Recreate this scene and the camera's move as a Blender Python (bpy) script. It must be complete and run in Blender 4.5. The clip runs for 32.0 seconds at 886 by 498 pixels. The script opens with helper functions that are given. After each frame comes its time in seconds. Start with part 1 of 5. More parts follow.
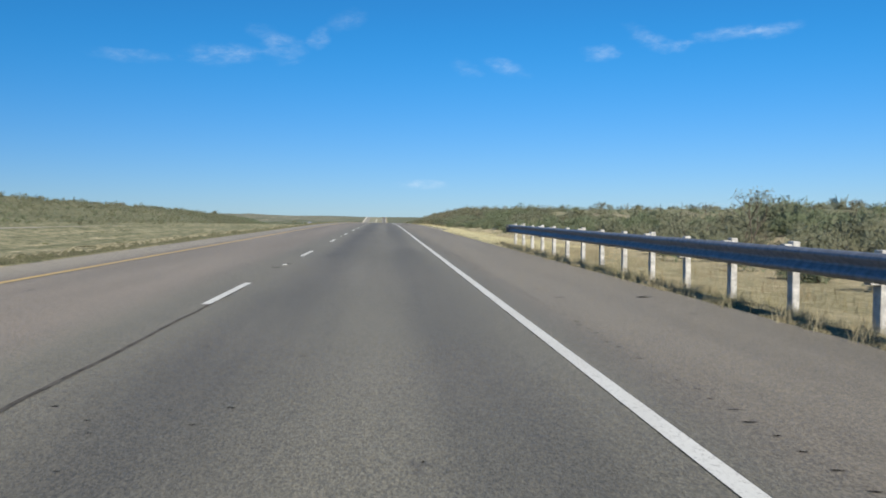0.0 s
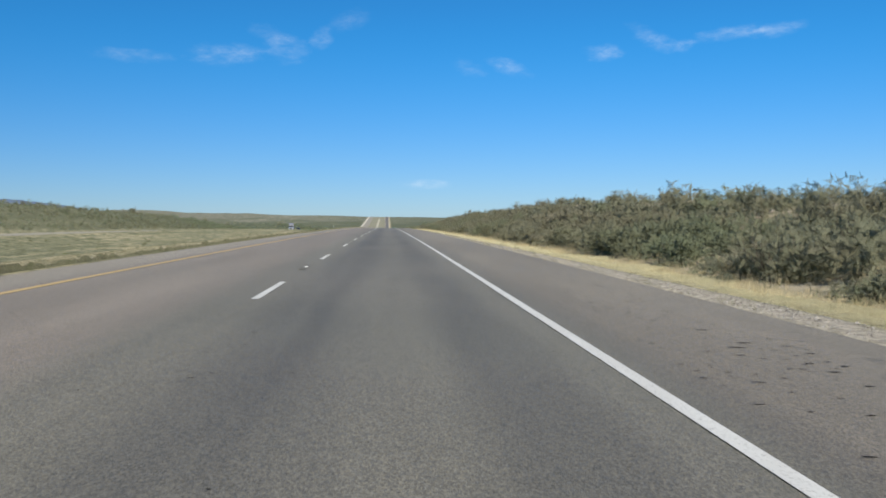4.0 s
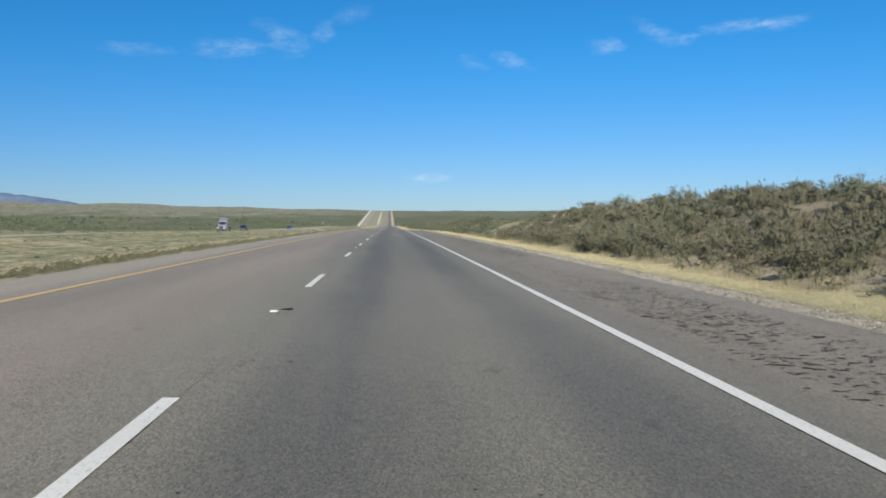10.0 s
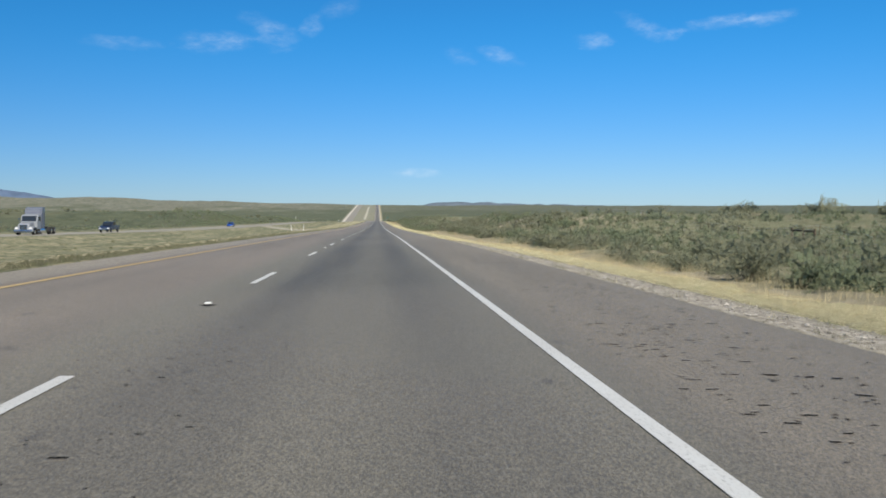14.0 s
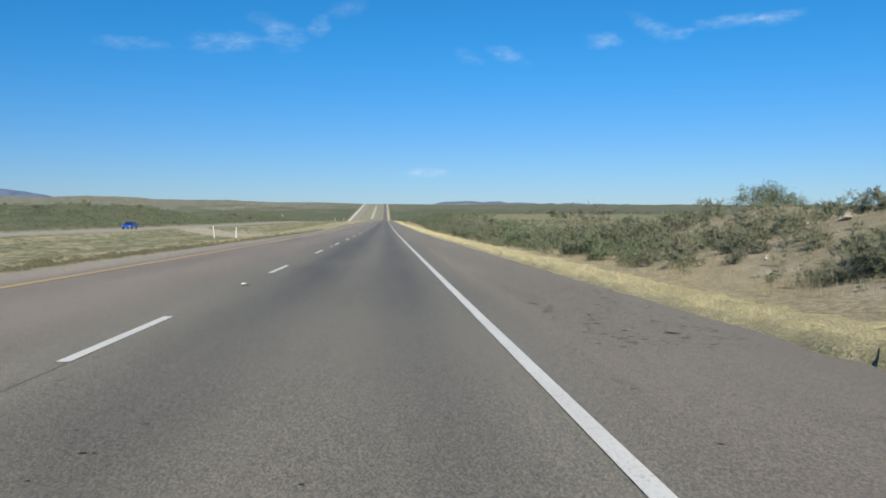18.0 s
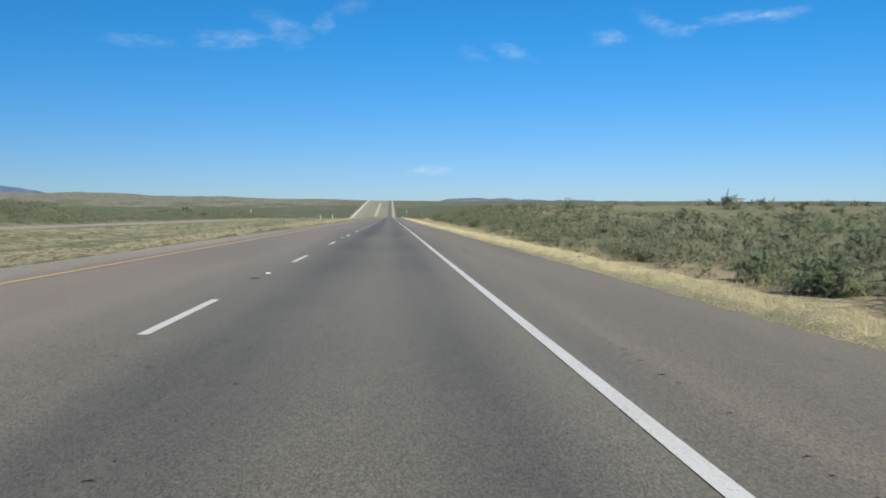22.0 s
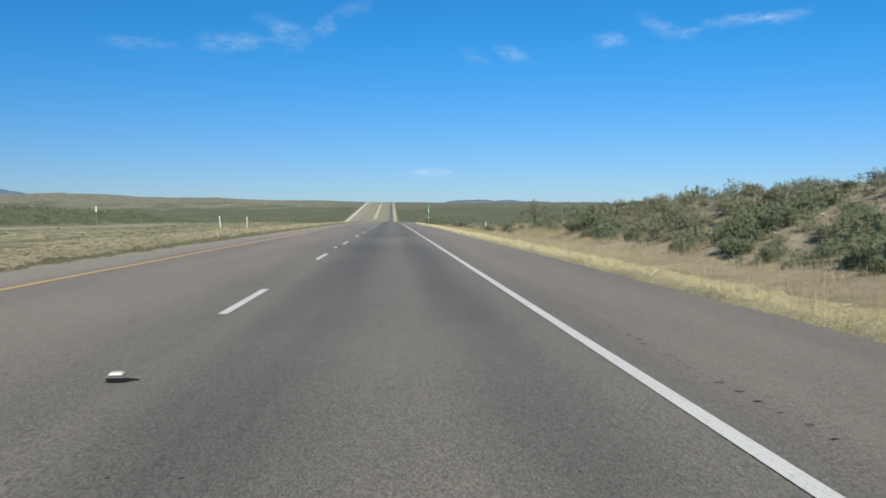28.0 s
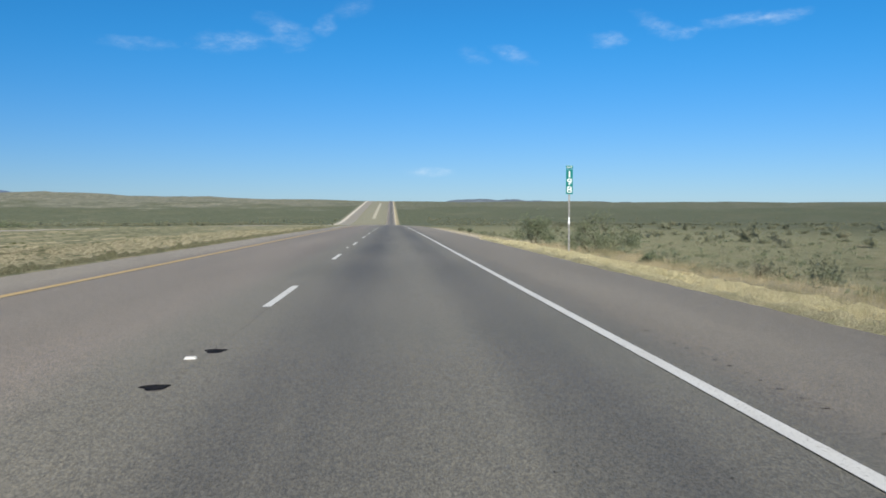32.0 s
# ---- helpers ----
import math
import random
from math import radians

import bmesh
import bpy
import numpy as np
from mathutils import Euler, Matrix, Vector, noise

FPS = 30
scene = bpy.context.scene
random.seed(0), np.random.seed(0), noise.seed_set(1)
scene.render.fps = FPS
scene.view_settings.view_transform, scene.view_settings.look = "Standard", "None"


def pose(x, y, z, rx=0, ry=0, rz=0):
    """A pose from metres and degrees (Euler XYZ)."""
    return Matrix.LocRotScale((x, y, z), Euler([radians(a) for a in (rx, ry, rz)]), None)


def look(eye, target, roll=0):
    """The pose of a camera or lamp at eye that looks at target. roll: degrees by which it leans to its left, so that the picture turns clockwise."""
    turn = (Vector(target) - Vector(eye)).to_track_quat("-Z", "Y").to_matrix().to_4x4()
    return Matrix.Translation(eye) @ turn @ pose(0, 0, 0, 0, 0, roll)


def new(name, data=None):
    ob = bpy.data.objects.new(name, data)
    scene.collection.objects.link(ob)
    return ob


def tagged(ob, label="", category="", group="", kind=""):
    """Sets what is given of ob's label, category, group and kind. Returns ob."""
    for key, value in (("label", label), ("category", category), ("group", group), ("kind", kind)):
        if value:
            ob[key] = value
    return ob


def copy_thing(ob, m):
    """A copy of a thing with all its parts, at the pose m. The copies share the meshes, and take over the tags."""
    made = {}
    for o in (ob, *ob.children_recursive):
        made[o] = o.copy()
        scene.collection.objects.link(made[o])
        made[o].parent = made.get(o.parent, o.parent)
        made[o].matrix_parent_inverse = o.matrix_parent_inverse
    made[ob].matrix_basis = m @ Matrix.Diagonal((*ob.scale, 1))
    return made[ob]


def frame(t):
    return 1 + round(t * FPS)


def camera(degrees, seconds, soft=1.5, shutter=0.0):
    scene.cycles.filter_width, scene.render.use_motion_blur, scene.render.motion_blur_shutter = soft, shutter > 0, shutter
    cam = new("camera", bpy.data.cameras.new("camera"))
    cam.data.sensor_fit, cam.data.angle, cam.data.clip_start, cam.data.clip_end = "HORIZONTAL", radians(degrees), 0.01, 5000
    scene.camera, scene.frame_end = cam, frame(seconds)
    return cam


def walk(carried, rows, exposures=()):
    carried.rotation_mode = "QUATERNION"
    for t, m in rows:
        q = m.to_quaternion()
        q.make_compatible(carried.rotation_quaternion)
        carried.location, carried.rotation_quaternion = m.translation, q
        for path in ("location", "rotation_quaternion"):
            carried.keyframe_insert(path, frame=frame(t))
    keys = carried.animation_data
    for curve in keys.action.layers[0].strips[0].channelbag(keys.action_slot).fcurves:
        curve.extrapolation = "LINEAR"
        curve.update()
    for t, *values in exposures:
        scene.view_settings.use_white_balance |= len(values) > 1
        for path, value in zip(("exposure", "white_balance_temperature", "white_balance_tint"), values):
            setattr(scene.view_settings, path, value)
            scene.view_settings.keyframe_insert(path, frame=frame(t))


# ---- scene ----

# ---------------------------------------------------------------- camera and its drive
# The road runs straight along +Y. x = 0 on the dashed lane line, s (= y) in metres along the road.
SLOPES = [(-300, 0.13), (75, 0.13), (100, -0.2), (105, -0.28), (180, -0.74), (200, -0.84), (210, -0.87), (240, -0.88), (241, -0.89),
          (271, -0.99), (285, -1.1), (340, -1.4), (362, -1.53), (390, -1.63), (392, -1.64), (422, -1.79), (440, -1.98), (460, -2.09),
          (510, -2.34), (530, -2.34), (540, -2.28), (570, -2.17), (620, -2.02), (660, -1.67), (690, -1.56), (700, -1.56), (721, -1.65),
          (755, -1.67), (760, -1.65), (800, -1.54), (842, -1.46), (860, -1.44), (872, -1.44), (945, -1.53), (975, -1.69), (980, -1.66),
          (1000, -1.6), (1060, -1.85), (1080, -2), (1120, -2.42), (1180, -2.45), (1950, -2.5), (2150, 0), (2300, 2.65), (3450, 2.65),
          (3750, -1), (4000, -1), (6000, -0.2)]
PS = np.arange(-300.0, 6001.0, 5.0)
PZ = np.concatenate([[0], np.cumsum(np.interp(PS[:-1] + 2.5, [a for a, _ in SLOPES], [b for _, b in SLOPES]) / 100 * 5.0)])
PZ -= np.interp(0.0, PS, PZ)
FALL = 0.017          # the carriageway falls to the right
EYE = 1.14            # the lens above the asphalt


def zr(s):
    """Height of the road's axis at s."""
    return np.interp(s, PS, PZ)


cam = camera(55.1, 32.0, soft=1.8, shutter=0.02)
DRIVE = [  # seconds, x, s, pitch, turn
    (0, 2.20, 0.00, -2.227, -3.942), (1, 2.18, 29.88, -2.354, -3.547), (2, 2.20, 60.05, -1.973, -3.626),
    (3, 2.14, 90.27, -2.156, -3.829), (6, 1.37, 180.48, -2.289, -3.474), (7, 1.41, 210.51, -2.329, -3.436),
    (8, 1.55, 240.99, -2.398, -3.782), (9, 1.48, 271.03, -2.521, -3.898), (10, 1.37, 301.14, -2.646, -3.592),
    (11, 1.46, 331.56, -2.770, -4.122), (12, 1.69, 361.68, -2.889, -4.121), (13, 1.99, 392.07, -2.879, -4.417),
    (14, 2.19, 422.30, -3.002, -4.396), (17, 2.47, 510.11, -3.328, -3.993), (18, 2.56, 540.18, -3.016, -3.859),
    (19, 2.52, 570.67, -2.960, -3.995), (20, 2.39, 600.73, -3.107, -3.504), (21, 2.29, 631.26, -3.204, -3.415),
    (22, 2.29, 661.02, -3.197, -3.546), (23, 2.41, 690.86, -3.082, -3.735), (24, 2.46, 721.05, -2.964, -3.830),
    (25, 2.25, 751.25, -3.135, -3.625), (28, 1.91, 842.15, -3.033, -3.485), (29, 1.82, 872.18, -3.262, -3.523),
    (30, 1.64, 902.50, -3.196, -3.273), (31, 1.56, 933.08, -3.110, -3.458), (32, 1.56, 963.10, -3.052, -3.494),
]
walk(cam, [(t, pose(x, s, float(zr(s)) - FALL * x + EYE, 90 + pitch, 0, turn)) for t, x, s, pitch, turn in DRIVE], [(0, 0.55)])

# ---------------------------------------------------------------- sky and sun
SUN_EL, SUN_AZ = radians(37), radians(161)      # azimuth clockwise from +Y
sun_dir = Vector((math.sin(SUN_AZ) * math.cos(SUN_EL), math.cos(SUN_AZ) * math.cos(SUN_EL), math.sin(SUN_EL)))
lamp = bpy.data.lights.new("sun", "SUN")
lamp.energy, lamp.angle, lamp.color = 4.6, radians(0.5), (1.0, 0.945, 0.84)
sun = new("sun", lamp)
sun.matrix_world = look(sun_dir * 50, (0, 0, 0))


class Nodes:
    """Short hand for node trees."""

    def __init__(self, tree):
        self.t = tree
        tree.nodes.clear()

    def n(self, kind, **kw):
        node = self.t.nodes.new(kind)
        for k, v in kw.items():
            if k == "op":
                node.operation = v
            elif k == "blend":
                node.blend_type = v
            elif k == "data":
                node.data_type = v
        return node

    def link(self, a, b):
        self.t.links.new(a, b)

    def put(self, sock, v):
        if isinstance(v, bpy.types.NodeSocket):
            self.link(v, sock)
        elif isinstance(v, (tuple, list)) and len(v) == 3 and sock.type == "RGBA":
            sock.default_value = (*v, 1)
        else:
            sock.default_value = v

    def math(self, op, a, b=0.0, c=0.0, clamp=False):
        m = self.n("ShaderNodeMath", op=op)
        m.use_clamp = clamp
        self.put(m.inputs[0], a), self.put(m.inputs[1], b), self.put(m.inputs[2], c)
        return m.outputs[0]

    def mix(self, fac, a, b, blend="MIX"):
        m = self.n("ShaderNodeMix", data="RGBA", blend=blend)
        self.put(m.inputs["Factor"], fac), self.put(m.inputs[6], a), self.put(m.inputs[7], b)
        return m.outputs[2]

    def ramp(self, x, lo, hi, a=0.0, b=1.0):
        m = self.n("ShaderNodeMapRange")
        m.interpolation_type = "SMOOTHSTEP"
        for k, v in (("Value", x), ("From Min", lo), ("From Max", hi), ("To Min", a), ("To Max", b)):
            self.put(m.inputs[k], v)
        return m.outputs[0]

    def noise(self, vec, scale, detail=4.0, rough=0.55):
        m = self.n("ShaderNodeTexNoise")
        self.put(m.inputs["Vector"], vec)
        m.inputs["Scale"].default_value, m.inputs["Detail"].default_value, m.inputs["Roughness"].default_value = scale, detail, rough
        return m.outputs["Fac"]

    def voronoi(self, vec, scale, feature="F1"):
        m = self.n("ShaderNodeTexVoronoi")
        m.feature = feature
        self.put(m.inputs["Vector"], vec)
        m.inputs["Scale"].default_value = scale
        return m.outputs["Distance"], (m.outputs["Color"] if feature == "F1" else None)

    def vec(self, v, mul):
        m = self.n("ShaderNodeVectorMath", op="MULTIPLY")
        self.put(m.inputs[0], v)
        m.inputs[1].default_value = mul
        return m.outputs[0]

    def xyz(self, v):
        m = self.n("ShaderNodeSeparateXYZ")
        self.put(m.inputs[0], v)
        return m.outputs


def make_sky():
    world = bpy.data.worlds.new("sky")
    scene.world = world
    world.use_nodes = True
    k = Nodes(world.node_tree)
    sky = k.n("ShaderNodeTexSky")
    sky.sky_type, sky.sun_disc = "NISHITA", False
    sky.sun_elevation, sky.sun_rotation = SUN_EL, -SUN_AZ
    sky.altitude, sky.air_density, sky.dust_density, sky.ozone_density = 900, 1.0, 0.0, 4.0
    back = k.n("ShaderNodeBackground")
    back.inputs["Strength"].default_value = 0.07
    out = k.n("ShaderNodeOutputWorld")
    d = k.n("ShaderNodeTexCoord").outputs["Generated"]
    x, y, z = k.xyz(d)
    # thin torn clouds: azimuth a and elevation e, in degrees from the road's direction
    a = k.math("MULTIPLY", k.math("ARCTAN2", x, y), 57.2958)
    e = k.math("MULTIPLY", k.math("ARCSINE", z), 57.2958)
    wob = k.noise(k.vec(d, (1.0, 1.0, 2.2)), 26, 6, 0.62)
    fine = k.noise(k.vec(d, (1.0, 1.0, 2.6)), 55, 5, 0.65)
    total = 0.0
    for ca, ce, wa, we, lean, amount in CLOUDS:
        da = k.math("SUBTRACT", a, ca)
        de = k.math("SUBTRACT", k.math("SUBTRACT", e, ce), k.math("MULTIPLY", da, lean))
        q = k.math("ADD", k.math("POWER", k.math("ABSOLUTE", k.math("DIVIDE", da, wa)), 2.0),
                   k.math("POWER", k.math("ABSOLUTE", k.math("DIVIDE", de, we)), 2.0))
        q = k.math("ADD", q, k.math("MULTIPLY", k.math("SUBTRACT", wob, 0.5), 4.2))
        total = k.math("ADD", total, k.ramp(q, 1.5, -1.0, 0.0, 0.47 * amount))
    total = k.math("MULTIPLY", total, k.ramp(fine, 0.3, 0.7, 0.2, 1.15), clamp=True)
    # clean dry air: bluer towards the horizon
    gain = k.mix(k.ramp(z, 0.0, 0.22), (0.39, 0.585, 0.91), (0.16, 0.72, 1.07))
    col = k.mix(1.0, sky.outputs[0], gain, "MULTIPLY")
    col = k.mix(total, col, (8.2, 9.3, 10.2))
    k.link(col, back.inputs["Color"])
    k.link(back.outputs[0], out.inputs["Surface"])


# azimuth, elevation, half width, half height, lean, amount
CLOUDS = [(-16.1, 9.97, 2.29, 0.43, 0, 0.3), (-10.6, 10.34, 2.39, 0.67, 0.05, 0.45), (-6.6, 10.85, 1.43, 0.86, -0.05, 0.36), (-7.7, 11.86, 1.34, 0.57, -0.2, 0.16),
          (-4.3, 11.64, 0.76, 0.67, 0.3, 0.36), (-2.5, 12.75, 1.34, 0.67, 0.35, 0.2), (5.4, 9.78, 1.15, 0.57, -0.35, 0.33), (8.3, 9.76, 1.43, 0.52, -0.28, 0.38),
          (14.2, 10.60, 1.34, 0.52, 0, 0.5), (16.9, 11.56, 1.05, 0.67, -0.5, 0.35), (18.1, 10.98, 1.24, 0.52, -0.15, 0.4),
          (19.5, 10.81, 0.67, 0.43, 0, 0.42), (22.1, 11.35, 2.19, 0.43, 0.12, 0.55), (25.1, 11.41, 1.62, 0.43, 0.12, 0.38),
          (2.4, 2.12, 1.75, 0.36, 0, 0.75)]
make_sky()


# ---------------------------------------------------------------- materials
def mat(name, build, rough=0.8, metallic=0.0, spec=0.3, thin=0.0, cut=0.0, matte=0.0):
    m = bpy.data.materials.new(name)
    m.use_nodes = True
    k = Nodes(m.node_tree)
    bsdf = k.n("ShaderNodeBsdfPrincipled")
    out = k.n("ShaderNodeOutputMaterial")
    k.link(bsdf.outputs[0], out.inputs["Surface"])
    bsdf.inputs["Roughness"].default_value = rough
    bsdf.inputs["Diffuse Roughness"].default_value = matte
    bsdf.inputs["Metallic"].default_value = metallic
    bsdf.inputs["Specular IOR Level"].default_value = spec
    got_p = k.n("ShaderNodeNewGeometry").outputs["Position"]
    got = build(k, got_p)
    col, bump = got if isinstance(got, tuple) and len(got) == 2 else (got, None)
    k.put(bsdf.inputs["Base Color"], col)
    if thin:
        # fine leafage scatters: bend the shading normal towards the sky
        up = k.n("ShaderNodeVectorMath", op="ADD")
        k.link(k.n("ShaderNodeNewGeometry").outputs["Normal"], up.inputs[0])
        up.inputs[1].default_value = (0, 0, 0.9)
        norm = k.n("ShaderNodeVectorMath", op="NORMALIZE")
        k.link(up.outputs[0], norm.inputs[0])
        k.link(norm.outputs[0], bsdf.inputs["Normal"])
        glow = k.n("ShaderNodeBsdfTranslucent")
        k.link(norm.outputs[0], glow.inputs["Normal"])
        k.put(glow.inputs["Color"], col)
        both = k.n("ShaderNodeMixShader")
        both.inputs[0].default_value = thin
        k.link(bsdf.outputs[0], both.inputs[1]), k.link(glow.outputs[0], both.inputs[2])
        k.link(both.outputs[0], out.inputs["Surface"])
        if cut:
            # small leaves with gaps between them on every sprig
            clear = k.n("ShaderNodeBsdfTransparent")
            holes = k.n("ShaderNodeMixShader")
            k.link(k.ramp(k.noise(got_p, cut, 2, 0.6), 0.485, 0.515), holes.inputs[0])
            k.link(clear.outputs[0], holes.inputs[1]), k.link(both.outputs[0], holes.inputs[2])
            k.link(holes.outputs[0], out.inputs["Surface"])
    if bump is not None:
        height, strength, dist = bump
        b = k.n("ShaderNodeBump")
        b.inputs["Strength"].default_value, b.inputs["Distance"].default_value = strength, dist
        k.link(height, b.inputs["Height"])
        k.link(b.outputs[0], bsdf.inputs["Normal"])
    return m


def asphalt(k, p):
    x, y, _ = k.xyz(p)
    stretched = k.vec(p, (1.0, 0.06, 1.0))
    patches = k.noise(stretched, 0.7, 5, 0.6)
    broad = k.noise(p, 0.09, 3, 0.5)
    grit = k.noise(p, 80, 4, 0.8)
    speck, tone = k.voronoi(p, 115)
    base = k.mix(k.ramp(patches, 0.3, 0.7), (0.075, 0.072, 0.059), (0.103, 0.099, 0.081))
    # the shoulders are redder
    base = k.mix(k.ramp(x, 3.75, 4.3), base, k.mix(k.ramp(patches, 0.3, 0.7), (0.105, 0.094, 0.075), (0.138, 0.124, 0.099)))
    base = k.mix(k.ramp(x, -0.3, -1.2), base, k.mix(k.ramp(patches, 0.35, 0.7), (0.107, 0.094, 0.078), (0.139, 0.122, 0.103)))
    # polished, darker bands where wheels run and oil drips
    wear = 0.0
    for cx, w, amount in ((0.95, 0.95, 0.92), (2.8, 0.75, 0.72), (1.8, 0.5, 0.2), (-1.0, 0.5, 0.12), (-2.8, 0.5, 0.12), (4.1, 0.35, 0.25)):
        g = k.ramp(k.math("ABSOLUTE", k.math("SUBTRACT", x, cx)), w, 0.1, 0.0, amount)
        wear = k.math("ADD", wear, g)
    wear = k.math("MULTIPLY", wear, k.ramp(k.noise(stretched, 1.6, 5, 0.65), 0.3, 0.65, 0.6, 1.0), clamp=True)
    base = k.mix(wear, base, (0.042, 0.041, 0.037))
    # bleached grit between the yellow line and the median
    base = k.mix(k.ramp(k.math("ADD", x, k.math("MULTIPLY", patches, 0.6)), -3.55, -4.1, 0.0, 0.75), base, k.mix(patches, (0.13, 0.119, 0.098), (0.205, 0.19, 0.158)))
    base = k.mix(k.ramp(broad, 0.35, 0.7, 0.0, 0.35), base, (0.122, 0.113, 0.096))
    stone = k.mix(k.ramp(tone, 0.2, 0.9), (0.4, 0.4, 0.4), (1.7, 1.65, 1.55))
    base = k.mix(0.75, base, k.mix(1.0, base, stone, "MULTIPLY"))
    base = k.mix(k.ramp(grit, 0.47, 0.72, 0.0, 0.32), base, (0.2, 0.19, 0.165))
    # a slightly darker, browner stretch of surfacing
    browner_run = k.math("MULTIPLY", k.ramp(y, 385, 400), k.ramp(y, 905, 890))
    base = k.mix(k.math("MULTIPLY", browner_run, 0.7), base, (0.96, 0.94, 0.91), "MULTIPLY")
    # two sooty smears left by a burnt-out vehicle, streaked across the shoulder
    streak = k.noise(k.vec(p, (0.55, 2.6, 1.0)), 1.5, 5, 0.7)
    soot = 0.0
    for y0, lean, half, widen, x0 in ((931.9, 1.35, 0.5, 0.7, 4.2), (923.1, 0.25, 0.75, 0.3, 4.5)):
        dx = k.math("SUBTRACT", x, x0)
        off = k.math("ABSOLUTE", k.math("ADD", k.math("SUBTRACT", y, y0), k.math("MULTIPLY", dx, lean)))
        edge = k.math("ADD", k.math("MULTIPLY", dx, widen), half)
        band = k.ramp(k.math("SUBTRACT", off, k.math("ADD", edge, k.math("MULTIPLY", k.math("SUBTRACT", streak, 0.5), 2.2))), 0.35, -0.35)
        soot = k.math("ADD", soot, k.math("MULTIPLY", band, k.ramp(dx, -0.35, 0.5)))
    soot = k.math("MULTIPLY", soot, k.ramp(streak, 0.38, 0.54, 0.25, 0.92), clamp=True)
    base = k.mix(soot, base, (0.026, 0.027, 0.030))
    spots = k.noise(k.vec(p, (1.0, 0.55, 1.0)), 3.1, 4, 0.6)
    base = k.mix(k.ramp(spots, 0.66, 0.73, 0.0, 0.5), base, (0.04, 0.037, 0.034))
    return base, (k.math("ADD", grit, speck), 0.5, 0.006)


def far_asphalt(k, p):
    """The other carriageway: asphalt with an outer shoulder that turns paler farther along."""
    x, y, _ = k.xyz(p)
    n = k.noise(k.vec(p, (1.0, 0.05, 1.0)), 0.5, 5, 0.65)
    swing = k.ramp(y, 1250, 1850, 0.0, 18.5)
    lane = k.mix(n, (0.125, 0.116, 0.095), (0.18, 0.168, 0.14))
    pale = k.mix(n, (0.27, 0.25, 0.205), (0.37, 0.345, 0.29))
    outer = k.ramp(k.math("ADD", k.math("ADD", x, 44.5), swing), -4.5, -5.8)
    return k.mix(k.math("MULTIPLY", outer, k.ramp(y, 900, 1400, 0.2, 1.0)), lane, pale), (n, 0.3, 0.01)


